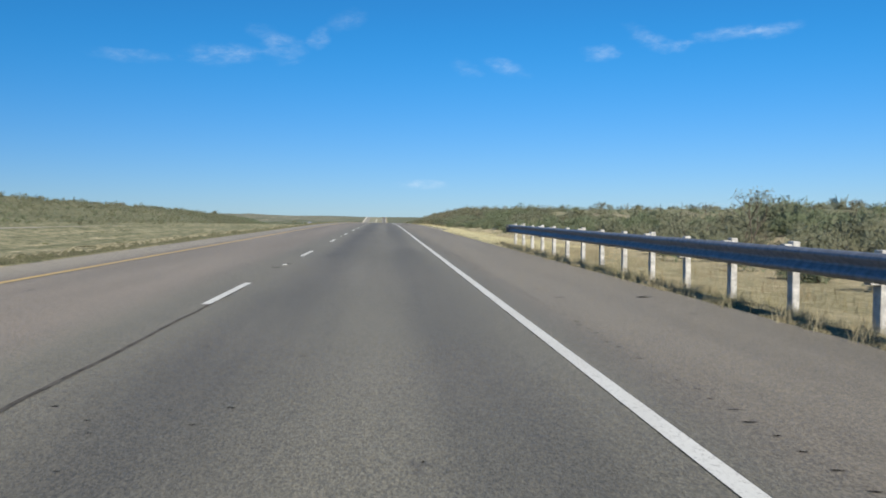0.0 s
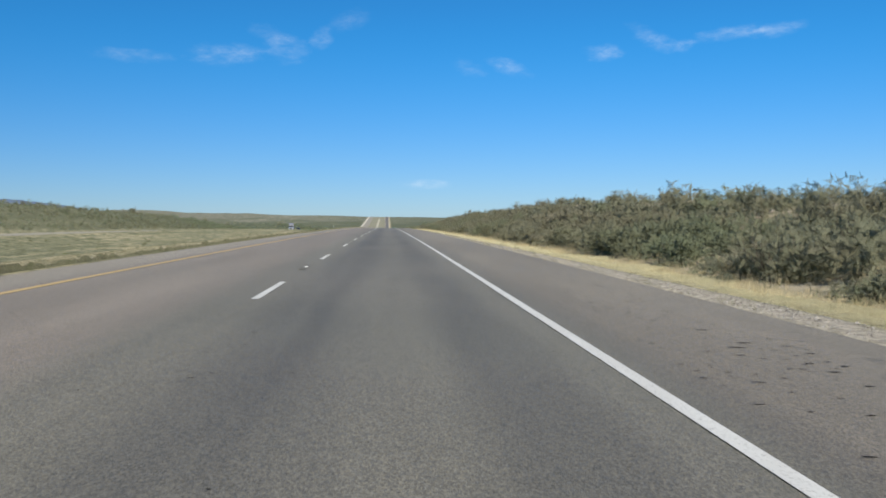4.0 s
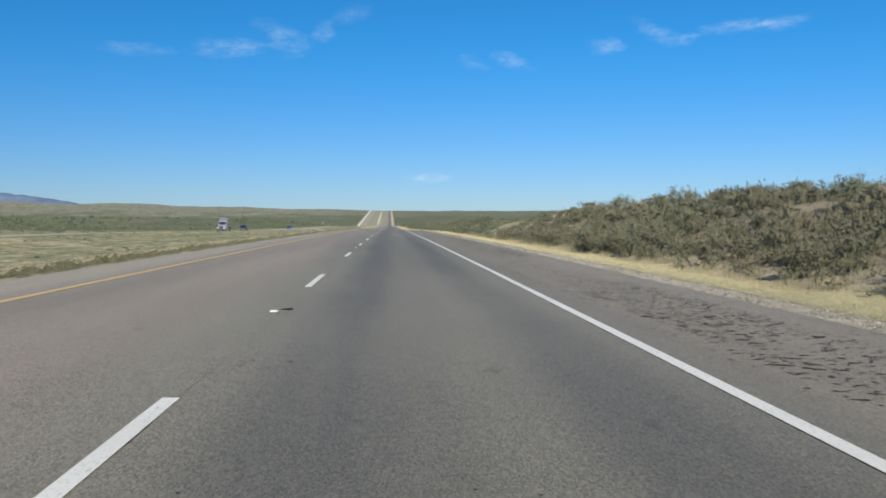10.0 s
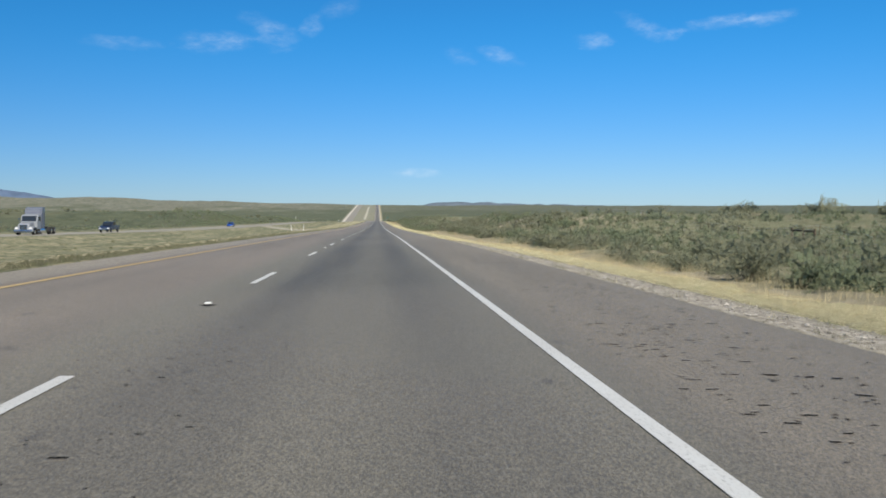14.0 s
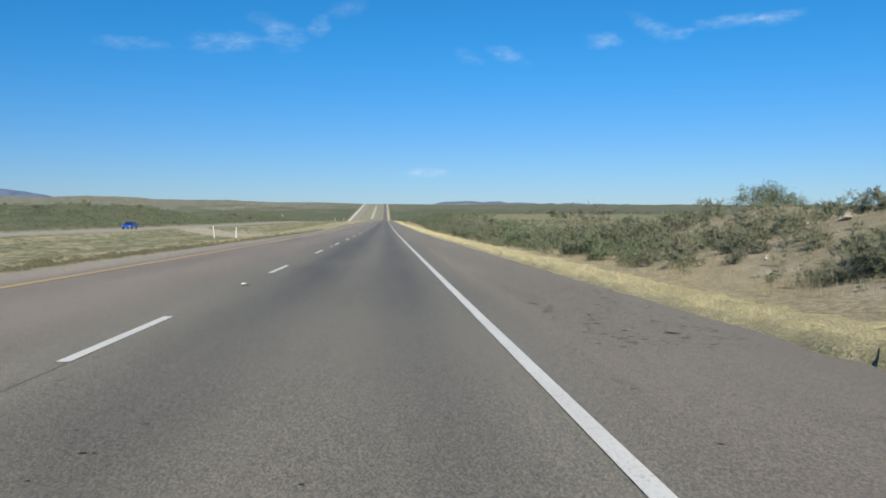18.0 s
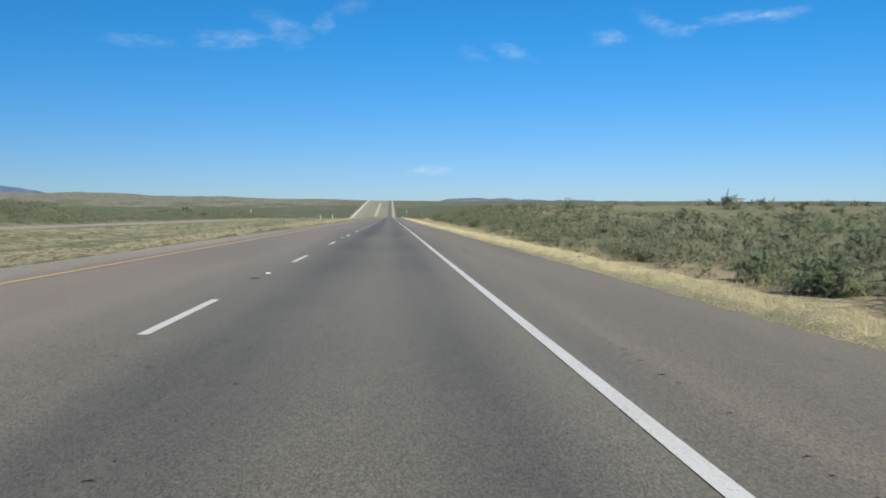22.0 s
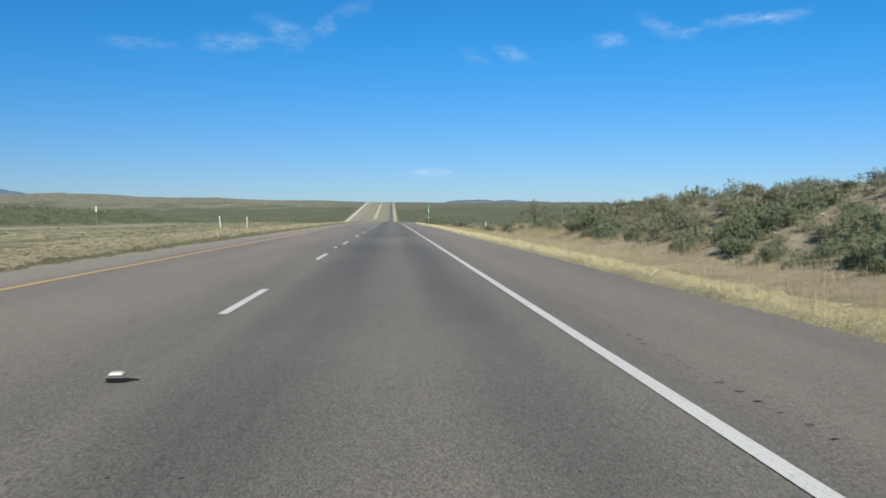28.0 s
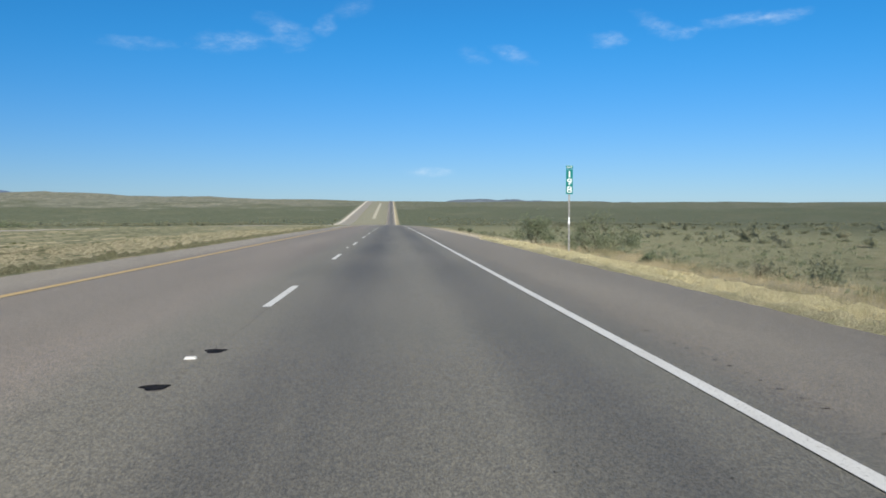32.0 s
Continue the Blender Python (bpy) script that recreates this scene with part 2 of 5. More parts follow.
def ground_mat(k, p):
    x, y, z = k.xyz(p)
    big = k.noise(p, 0.035, 5, 0.6)
    mid = k.noise(p, 0.25, 5, 0.65)
    small = k.noise(p, 2.6, 5, 0.7)
    tiny = k.noise(p, 14, 3, 0.7)
    sand = k.mix(small, (0.18, 0.15, 0.106), (0.34, 0.292, 0.218))
    straw = k.mix(small, (0.155, 0.14, 0.088), (0.31, 0.282, 0.19))
    olive = k.mix(small, (0.062, 0.068, 0.04), (0.14, 0.142, 0.088))
    mown = k.noise(k.vec(p, (1.0, 0.035, 1.0)), 0.55, 5, 0.65)
    # median and verges: mown dry grass, patchy green
    col = k.mix(k.ramp(mid, 0.35, 0.62), straw, k.mix(0.4, olive, straw))
    col = k.mix(k.ramp(mown, 0.42, 0.62, 0.0, 0.85), col, olive)
    col = k.mix(k.ramp(mown, 0.40, 0.30, 0.0, 0.6), col, (0.36, 0.31, 0.20))
    clump = k.noise(k.vec(p, (1.0, 0.6, 1.0)), 1.1, 4, 0.7)
    col = k.mix(k.ramp(clump, 0.5, 0.58, 0.0, 0.9), col, (0.068, 0.075, 0.044))
    tuft = k.noise(k.vec(p, (1.0, 0.7, 1.0)), 3.4, 4, 0.7)
    col = k.mix(k.ramp(tuft, 0.54, 0.62, 0.0, 0.75), col, (0.055, 0.062, 0.037))
    col = k.mix(k.ramp(clump, 0.42, 0.30, 0.0, 0.6), col, (0.38, 0.335, 0.235))
    col = k.mix(k.ramp(k.math("ADD", big, k.math("MULTIPLY", mid, 0.3)), 0.80, 0.92), col, sand)
    # banks on the right: bare earth with dry grass
    bank = k.mix(k.ramp(k.math("ADD", mid, k.math("MULTIPLY", small, 0.35)), 0.36, 0.58), sand, k.mix(small, (0.145, 0.127, 0.085), (0.31, 0.27, 0.185)))
    pale = k.math("MULTIPLY", k.ramp(k.noise(p, 0.55, 5, 0.7), 0.5, 0.62, 0.0, 0.55), k.math("MULTIPLY", k.ramp(y, 900, 880), k.math("SUBTRACT", 1.0, k.math("MULTIPLY", k.ramp(y, 690, 705), k.ramp(y, 800, 770, 0.0, 0.7)))))
    bank = k.mix(pale, bank, k.mix(small, (0.24, 0.205, 0.15), (0.44, 0.39, 0.305)))
    col = k.mix(k.ramp(k.math("ADD", x, k.math("MULTIPLY", mid, 2.5)), 10.5, 13.0), col, bank)
    # open brush country
    scrub = k.mix(k.ramp(mid, 0.35, 0.65), (0.045, 0.053, 0.033), (0.078, 0.086, 0.054))
    scrub = k.mix(k.ramp(big, 0.54, 0.74, 0.0, 0.35), scrub, (0.13, 0.115, 0.075))
    scrub = k.mix(k.ramp(k.noise(p, 0.011, 5, 0.65), 0.52, 0.7, 0.0, 0.3), scrub, (0.14, 0.128, 0.085))
    # nearer, the brush country shows dry grass and reddish earth between the bushes
    near_scrub = k.mix(small, (0.085, 0.092, 0.052), (0.185, 0.182, 0.112))
    near_scrub = k.mix(k.ramp(k.noise(p, 0.45, 5, 0.7), 0.5, 0.64, 0.0, 0.45), near_scrub, k.mix(small, (0.14, 0.118, 0.077), (0.27, 0.225, 0.155)))
    near_scrub = k.mix(k.ramp(k.noise(p, 1.1, 4, 0.7), 0.52, 0.6, 0.0, 0.45), near_scrub, (0.05, 0.06, 0.034))
    scrub = k.mix(k.math("MULTIPLY", k.math("MULTIPLY", k.ramp(x, 190, 60), k.ramp(x, -10, 5)), k.ramp(y, 1500, 1150)), scrub, near_scrub)
    ax = k.math("ADD", x, k.math("MULTIPLY", k.math("SUBTRACT", mid, 0.5), 14))
    green = k.math("ADD", k.ramp(y, 875, 905), k.math("MULTIPLY", k.ramp(y, 395, 425), k.ramp(y, 730, 705)), clamp=True)
    green = k.math("MULTIPLY", green, k.math("SUBTRACT", 1.0, k.math("MULTIPLY", k.math("MULTIPLY", k.ramp(y, 500, 518), k.ramp(y, 595, 572)), 0.9)))
    green = k.math("ADD", green, k.math("MULTIPLY", k.ramp(y, 700, 712), k.ramp(y, 830, 790, 0.0, 0.95)), clamp=True)
    green = k.math("ADD", green, k.math("MULTIPLY", k.ramp(y, 72, 90), k.ramp(y, 150, 128, 0.0, 0.75)), clamp=True)
    out = k.math("ADD", k.ramp(ax, 25, 36), k.math("MULTIPLY", k.ramp(ax, -52, -57), k.ramp(y, 200, 430, 0.55, 1.0)), clamp=True)
    out = k.math("ADD", out, k.math("MULTIPLY", green, k.ramp(k.math("ADD", x, k.math("MULTIPLY", mid, 4)), 12.5, 16, 0.0, 0.85)), clamp=True)
    out = k.math("ADD", out, k.math("MULTIPLY", k.ramp(y, 1080, 1250), k.ramp(x, 13, 19)), clamp=True)
    col = k.mix(out, col, scrub)
    # a bare gravel track across the median
    off = k.math("ADD", k.math("SUBTRACT", y, 652.9), k.math("MULTIPLY", x, 1.5))
    off = k.math("ADD", k.math("ABSOLUTE", off), k.math("MULTIPLY", k.math("SUBTRACT", k.noise(p, 0.3, 4, 0.65), 0.5), 9))
    cross = k.math("MULTIPLY", k.ramp(off, 12.5, 10.5), k.math("MULTIPLY", k.ramp(x, -5.0, -5.4), k.ramp(x, -38, -36)))
    gravel = k.mix(k.ramp(k.noise(p, 4.5, 5, 0.75), 0.33, 0.67), (0.15, 0.138, 0.108), (0.315, 0.293, 0.24))
    gravel = k.mix(k.ramp(tuft, 0.6, 0.66, 0.0, 0.8), gravel, (0.07, 0.074, 0.046))
    col = k.mix(k.math("MULTIPLY", cross, 0.8), col, gravel)
    # the far grassy hills
    hill = k.mix(k.noise(p, 0.012, 6, 0.65), (0.078, 0.084, 0.064), (0.158, 0.15, 0.116))
    hill = k.mix(k.ramp(k.noise(p, 0.03, 5, 0.7), 0.5, 0.62, 0.0, 0.6), hill, (0.058, 0.068, 0.045))
    hill = k.mix(k.ramp(k.noise(k.vec(p, (1.0, 0.25, 1.0)), 0.11, 4, 0.75), 0.5, 0.58, 0.0, 0.6), hill, (0.05, 0.058, 0.04))
    hill = k.mix(k.ramp(k.noise(k.vec(p, (1.0, 0.25, 1.0)), 0.05, 4, 0.75), 0.45, 0.34, 0.0, 0.5), hill, (0.235, 0.215, 0.165))
    torn = k.math("ADD", y, k.math("MULTIPLY", k.math("SUBTRACT", k.noise(p, 0.006, 6, 0.7), 0.5), 1900))
    farland = k.math("MULTIPLY", k.ramp(torn, 2800, 3100), k.ramp(x, 200, -400, 0.35, 1.0))
    col = k.mix(farland, col, hill)
    # beyond the dip the median is bare pale earth with a worn track along it
    bare = k.math("MULTIPLY", k.ramp(y, 1850, 2000), k.math("MULTIPLY", k.ramp(x, -80, -74), k.ramp(x, -4, -6)))
    col = k.mix(k.math("MULTIPLY", bare, 0.75), col, k.mix(mid, (0.12, 0.12, 0.088), (0.175, 0.168, 0.128)))
    track = k.math("MULTIPLY", k.ramp(k.math("ABSOLUTE", k.math("ADD", x, 27.0)), 3.2, 2.2), k.math("MULTIPLY", k.ramp(y, 2300, 2400), k.ramp(y, 3350, 3250)))
    col = k.mix(k.math("MULTIPLY", track, 0.7), col, k.mix(mid, (0.26, 0.245, 0.195), (0.35, 0.33, 0.27)))
    # straw litter under the dry grass along the shoulder, and straw behind the rail
    litter = k.math("MULTIPLY", k.ramp(k.math("ADD", x, k.math("MULTIPLY", small, 0.9)), 10.3, 9.3), k.math("MULTIPLY", k.ramp(x, 6.7, 6.9), k.ramp(y, 470, 500)))
    rail_side = k.math("MULTIPLY", k.math("MULTIPLY", k.ramp(x, 6.7, 6.9), k.ramp(k.math("ADD", x, k.math("MULTIPLY", mid, 4)), 21.0, 14.0)), k.ramp(y, 112, 72))
    col = k.mix(k.math("MAXIMUM", litter, k.math("MULTIPLY", rail_side, 0.45)), col, k.mix(k.ramp(k.noise(p, 7, 4, 0.75), 0.3, 0.7), (0.20, 0.17, 0.095), (0.47, 0.405, 0.255)))
    band = k.math("MULTIPLY", k.math("MULTIPLY", k.ramp(x, 8.3, 8.8), k.ramp(k.math("ADD", x, k.math("MULTIPLY", small, 1.5)), 12.4, 11.2)), k.math("MULTIPLY", k.ramp(y, 70, 140, 0.35, 1.0), k.math("MULTIPLY", k.ramp(y, 40, 60), k.ramp(y, 500, 470))))
    col = k.mix(k.math("MULTIPLY", band, 0.85), col, k.mix(k.ramp(k.noise(p, 7, 4, 0.75), 0.3, 0.7), (0.18, 0.155, 0.085), (0.43, 0.37, 0.225)))
    earth = k.math("MULTIPLY", k.math("MULTIPLY", k.ramp(x, 9.2, 9.8), k.ramp(x, 12.5, 11.0)), k.math("MULTIPLY", k.ramp(y, 470, 500), k.ramp(y, 800, 770, 0.1, 1.0)))
    col = k.mix(k.math("MULTIPLY", earth, 0.85), col, k.mix(k.ramp(k.noise(p, 5, 5, 0.75), 0.35, 0.65), (0.125, 0.11, 0.068), (0.315, 0.27, 0.178)))
    # loose stones along the edge of the shoulder
    stones, tone = k.voronoi(p, 9)
    edge = k.math("MULTIPLY", k.ramp(x, 6.6, 6.9), k.ramp(k.math("ADD", x, k.math("MULTIPLY", small, 0.8)), 9.2, 8.4))
    edge = k.math("MULTIPLY", edge, k.ramp(k.noise(k.vec(p, (0.3, 0.05, 0.0)), 0.5, 2), 0.3, 0.5, 0.6, 1.0))
    edge = k.math("MULTIPLY", edge, k.ramp(y, 50, 70))
    col = k.mix(edge, col, k.mix(tone, (0.15, 0.136, 0.112), (0.35, 0.322, 0.272)))
    return col, (k.math("ADD", k.math("MULTIPLY", small, 0.7), tiny), 0.9, 0.08)


def paint(c, worn):
    def build(k, p):
        n = k.noise(p, 48, 4, 0.75)
        m = k.noise(k.vec(p, (1, 0.3, 1)), 2.5, 4, 0.6)
        col = k.mix(k.ramp(m, 0.3, 0.8, 0.0, 0.25), c, (0.3, 0.27, 0.23))
        return k.mix(k.ramp(n, 0.54, 0.7, 0.0, worn), col, (0.12, 0.11, 0.1)), (n, 0.3, 0.003)
    return build


def flat(c, vary=0.25, scale=6.0):
    def build(k, p):
        n = k.noise(p, scale, 5, 0.65)
        dark = tuple(v * (1 - vary) for v in c)
        light = tuple(min(1, v * (1 + vary)) for v in c)
        return k.mix(k.ramp(n, 0.3, 0.7), dark, light), (n, 0.2, 0.004)
    return build


def foliage(dark, light, dry=(0.2, 0.16, 0.08), dry_amount=0.3):
    def build(k, p):
        geo = k.n("ShaderNodeNewGeometry")
        r = geo.outputs["Random Per Island"]
        big = k.noise(p, 0.22, 3, 0.5)
        # the brush on the long bank is half dry
        s_along = k.xyz(p)[1]
        dry_bank = k.math("MULTIPLY", k.math("MULTIPLY", k.ramp(s_along, 125, 170), k.ramp(s_along, 410, 380)), k.ramp(big, 0.3, 0.6, 0.1, 0.5))
        fine = k.noise(p, 9.0, 3, 0.6)
        col = k.mix(k.math("ADD", k.math("MULTIPLY", r, 0.5), k.ramp(fine, 0.3, 0.7, 0.0, 0.5)), dark, light)
        col = k.mix(dry_bank, col, (0.245, 0.215, 0.145))
        return k.mix(k.math("MULTIPLY", k.ramp(big, 0.5, 0.72), dry_amount), col, dry)
    return build


def blades(a, b):
    def build(k, p):
        geo = k.n("ShaderNodeNewGeometry")
        big = k.noise(p, 0.4, 3, 0.5)
        col = k.mix(geo.outputs["Random Per Island"], a, b)
        return k.mix(k.ramp(big, 0.45, 0.7, 0.0, 0.5), col, (0.13, 0.14, 0.055))
    return build


M_ASPHALT = mat("asphalt", asphalt, 0.68, spec=0.45, matte=1.0)
M_GROUND = mat("dry_ground", ground_mat, 0.95, spec=0.1, matte=1.0)
M_WHITE = mat("white_road_paint", paint((0.56, 0.555, 0.51), 0.85), 0.7)
M_YELLOW = mat("yellow_road_paint", paint((0.47, 0.33, 0.13), 0.8), 0.7)
M_TAR = mat("tar", flat((0.013, 0.012, 0.012), 0.4, 20), 0.9, spec=0.1)
M_PALE_ROAD = mat("pale_far_asphalt", far_asphalt, 0.9, matte=1.0)
M_STEEL = mat("galvanised_steel", flat((0.22, 0.235, 0.26), 0.22, 9), 0.6, 0.5, 0.4)
M_POST = mat("pale_timber_post", flat((0.43, 0.41, 0.37), 0.3, 9), 0.85)
M_WOOD = mat("weathered_wood", flat((0.10, 0.075, 0.05), 0.35, 12), 0.9)
M_GREEN = mat("green_sign_sheet", flat((0.0, 0.17, 0.15), 0.08, 12), 0.35, spec=0.5)
M_LETTER = mat("white_sign_letters", flat((0.85, 0.86, 0.85), 0.04, 12), 0.4)
M_PLASTIC = mat("white_plastic", flat((0.62, 0.61, 0.57), 0.15, 14), 0.5)
M_MARKER = mat("dirty_white_ceramic", flat((0.42, 0.405, 0.37), 0.2, 40), 0.6)
M_LEAF = mat("grey_green_leaves", foliage((0.172, 0.182, 0.112), (0.32, 0.33, 0.22), (0.315, 0.275, 0.19), 0.4), 0.8, spec=0.1, thin=0.55, cut=42.0)
M_LEAF2 = mat("bright_green_leaves", foliage((0.15, 0.182, 0.105), (0.275, 0.31, 0.19), (0.27, 0.24, 0.155), 0.2), 0.8, spec=0.1, thin=0.55, cut=42.0)
M_TWIG = mat("grey_twigs", flat((0.14, 0.115, 0.085), 0.3, 8), 0.9)
M_CREAM = mat("pale_straw", blades((0.36, 0.30, 0.16), (0.66, 0.575, 0.35)), 0.8, spec=0.2, thin=0.25)


def straw_mat(a, b, c):
    def build(k, p):
        fine = k.noise(k.vec(p, (1.0, 1.0, 0.25)), 42, 4, 0.75)
        mid = k.noise(p, 3.5, 4, 0.65)
        col = k.mix(k.ramp(fine, 0.34, 0.66), a, b)
        return k.mix(k.ramp(mid, 0.45, 0.7, 0.0, 0.55), col, c), (fine, 1.0, 0.05)
    return build


M_MATTED = mat("matted_straw", straw_mat((0.20, 0.18, 0.098), (0.61, 0.545, 0.335), (0.265, 0.265, 0.13)), 0.9, spec=0.1, matte=0.6)
M_LITTER = mat("weed_litter", straw_mat((0.10, 0.09, 0.05), (0.42, 0.36, 0.22), (0.16, 0.15, 0.08)), 0.95, spec=0.1, matte=0.6)


def turf(k, p):
    """Grazed dry turf: straw blades, olive clumps, a few bleached patches."""
    fine = k.noise(p, 24, 4, 0.75)
    clump = k.noise(p, 3.6, 4, 0.7)
    wide = k.noise(k.vec(p, (1.0, 0.3, 1.0)), 0.35, 4, 0.6)
    col = k.mix(k.ramp(fine, 0.34, 0.66), (0.15, 0.138, 0.085), (0.40, 0.36, 0.24))
    col = k.mix(k.ramp(clump, 0.48, 0.58, 0.0, 0.85), col, k.mix(fine, (0.05, 0.057, 0.032), (0.125, 0.13, 0.075)))
    col = k.mix(k.ramp(wide, 0.5, 0.66, 0.0, 0.45), col, (0.135, 0.14, 0.085))
    col = k.mix(k.ramp(wide, 0.42, 0.3, 0.0, 0.4), col, (0.36, 0.315, 0.21))
    return col, (k.math("ADD", fine, clump), 1.0, 0.08)


M_TURF = mat("grazed_turf", turf, 0.95, spec=0.1, matte=0.8)
# sod coloured darker to paint in the shaded line along the pavement edge
M_SOD = mat("shade_dark_sod", straw_mat((0.045, 0.046, 0.027), (0.20, 0.188, 0.115), (0.085, 0.095, 0.045)), 0.95, spec=0.1, matte=0.6)
M_TAWNY = mat("bleached_bunch_grass", blades((0.27, 0.225, 0.13), (0.47, 0.405, 0.255)), 0.85, spec=0.1, thin=0.25)
M_STRAW = mat("dry_grass", blades((0.34, 0.27, 0.13), (0.68, 0.58, 0.36)), 0.8, spec=0.2, thin=0.25)
M_MEDIAN = mat("mown_grass", blades((0.10, 0.102, 0.055), (0.27, 0.255, 0.16)), 0.85, spec=0.15, thin=0.25)
M_BROWN = mat("brown_grass", blades((0.17, 0.125, 0.075), (0.40, 0.315, 0.195)), 0.85, spec=0.1, thin=0.25)
M_OLIVE = mat("olive_weeds", blades((0.055, 0.066, 0.032), (0.145, 0.15, 0.082)), 0.85, spec=0.1, thin=0.25)
M_ROCK = mat("pale_rock", flat((0.335, 0.295, 0.232), 0.3, 3), 0.95)
M_RUBBER = mat("tyre_rubber", flat((0.02, 0.02, 0.02), 0.3, 10), 0.8)
M_GLASS = mat("dark_glass", flat((0.02, 0.025, 0.03), 0.1, 4), 0.08, spec=0.6)
M_CHROME = mat("chrome", flat((0.7, 0.7, 0.7), 0.05, 4), 0.15, 1.0)
M_TRUCK = mat("silver_truck_paint", flat((0.24, 0.25, 0.265), 0.08, 3), 0.3, spec=0.5)
M_DARKPAINT = mat("dark_blue_paint", flat((0.015, 0.025, 0.055), 0.1, 3), 0.25, spec=0.6)
M_FAIRING = mat("grey_blue_paint", flat((0.11, 0.12, 0.145), 0.1, 3), 0.35, spec=0.5)
M_BLUE = mat("blue_paint", flat((0.02, 0.07, 0.28), 0.1, 3), 0.25, spec=0.6)
M_LENS = mat("lamp_glass", flat((0.75, 0.75, 0.72), 0.05, 3), 0.1, spec=0.6)


# ---------------------------------------------------------------- mesh helpers
def mesh_from(name, verts, faces, material, smooth=False):
    me = bpy.data.meshes.new(name)
    verts = np.asarray(verts, dtype=np.float32).reshape(-1, 3)
    faces = np.asarray(faces, dtype=np.int32)
    me.vertices.add(len(verts))
    me.vertices.foreach_set("co", verts.ravel())
    n = faces.shape[1]
    me.loops.add(faces.size)
    me.loops.foreach_set("vertex_index", faces.ravel())
    me.polygons.add(len(faces))
    me.polygons.foreach_set("loop_start", np.arange(0, faces.size, n, dtype=np.int32))
    me.polygons.foreach_set("loop_total", np.full(len(faces), n, dtype=np.int32))
    me.polygons.foreach_set("use_smooth", np.full(len(faces), smooth))
    me.materials.append(material)
    me.update(calc_edges=True)
    return me


def part(name, bm, material, parent=None, label=""):
    me = bpy.data.meshes.new(name)
    bm.to_mesh(me)
    bm.free()
    me.materials.append(material)
    ob = new(name, me)
    ob.parent = parent
    if label:
        ob["label"] = label
    return ob


def box_bm(sx, sy, sz, at=(0, 0, 0), bevel=0.0, rot=(0, 0, 0)):
    bm = bmesh.new()
    bmesh.ops.create_cube(bm, size=1)
    bmesh.ops.scale(bm, vec=(sx, sy, sz), verts=bm.verts)
    if bevel:
        bmesh.ops.bevel(bm, geom=bm.edges[:], offset=bevel, segments=2, affect="EDGES", profile=0.6)
    bmesh.ops.transform(bm, matrix=pose(*at, *rot), verts=bm.verts)
    return bm


def rod_bm(r, length, at=(0, 0, 0), rot=(0, 0, 0), seg=10, r2=None, bevel=0.0):
    bm = bmesh.new()
    bmesh.ops.create_cone(bm, cap_ends=True, segments=seg, radius1=r, radius2=r if r2 is None else r2, depth=length)
    if bevel:
        rim = [e for e in bm.edges if abs(e.verts[0].co.z - e.verts[1].co.z) < 1e-6]
        bmesh.ops.bevel(bm, geom=rim, offset=bevel, segments=2, affect="EDGES")
    bmesh.ops.transform(bm, matrix=pose(*at, *rot), verts=bm.verts)
    return bm


def profile_bm(pts, width, axis_shift=0.0, bevel=0.0):
    """A side view (y, z) drawn out along x, centred."""
    bm = bmesh.new()
    a = [bm.verts.new((-width / 2, y, z)) for y, z in pts]
    b = [bm.verts.new((width / 2, y, z)) for y, z in pts]
    bm.faces.new(a), bm.faces.new(b[::-1])
    for i in range(len(pts)):
        j = (i + 1) % len(pts)
        bm.faces.new((a[j], a[i], b[i], b[j]))
    bmesh.ops.recalc_face_normals(bm, faces=bm.faces)
    if bevel:
        bmesh.ops.bevel(bm, geom=bm.edges[:], offset=bevel, segments=2, affect="EDGES")
    return bm


def thing(name, at, rz=0.0, label="", category="", group="", kind=""):
    ob = new(name)
    ob.matrix_world = pose(*at, 0, 0, rz)
    return tagged(ob, label, category, group, kind)


# ---------------------------------------------------------------- the lie of the land
def smooth01(t):
    t = np.clip(t, 0, 1)
    return t * t * (3 - 2 * t)


def waves(x, y, size, seed):
    """Cheap smooth unevenness, about -1 to 1."""
    r = np.random.RandomState(seed)
    v = 0
    for i in range(7):
        a, ph = r.uniform(0, 6.283), r.uniform(0, 6.283)
        w = 6.283 / size * r.uniform(0.6, 2.2)
        v = v + np.sin((x * math.cos(a) + y * math.sin(a)) * w + ph) / 7 ** 0.5
    return v


BANK_R = [(-200, 0.2), (0, 0.3), (30, 1.0), (60, 1.2), (100, 1.7), (150, 2.0), (190, 3.0), (230, 3.4), (300, 3.35), (340, 3.1), (365, 3.0),
          (395, 2.9), (412, 2.3), (424, 0.7), (432, -0.1), (445, -0.4), (495, 0.4), (515, 2.0), (550, 2.35), (582, 2.1), (598, 1.2), (613, -0.1), (680, -0.1), (715, 0.7),
          (755, 1.4), (785, 2.3), (820, 2.8), (850, 2.8), (890, 2.8), (908, 2.5), (922, 1.3), (934, 0.1), (950, -0.4), (975, -1.1), (1100, -2.4), (2000, -1.0)]
BANK_L = [(-300, 4.6), (300, 4.8), (430, 3.4), (500, 0.5), (560, -1.0), (690, -0.5), (740, 4.5), (800, 5.0), (840, 3.5), (880, -1.0),
          (960, -1.5), (1000, 3.0), (1080, 2.5), (1140, -1.0), (2000, 0.0)]


def far_axis(s):
    """Axis of the other carriageway, which swings away beyond the dip."""
    return -44.5 - 18.5 * smooth01((s - 1250) / 600)


def far_half(s):
    return 6.5 + 4.0 * smooth01((s - 1250) / 600)


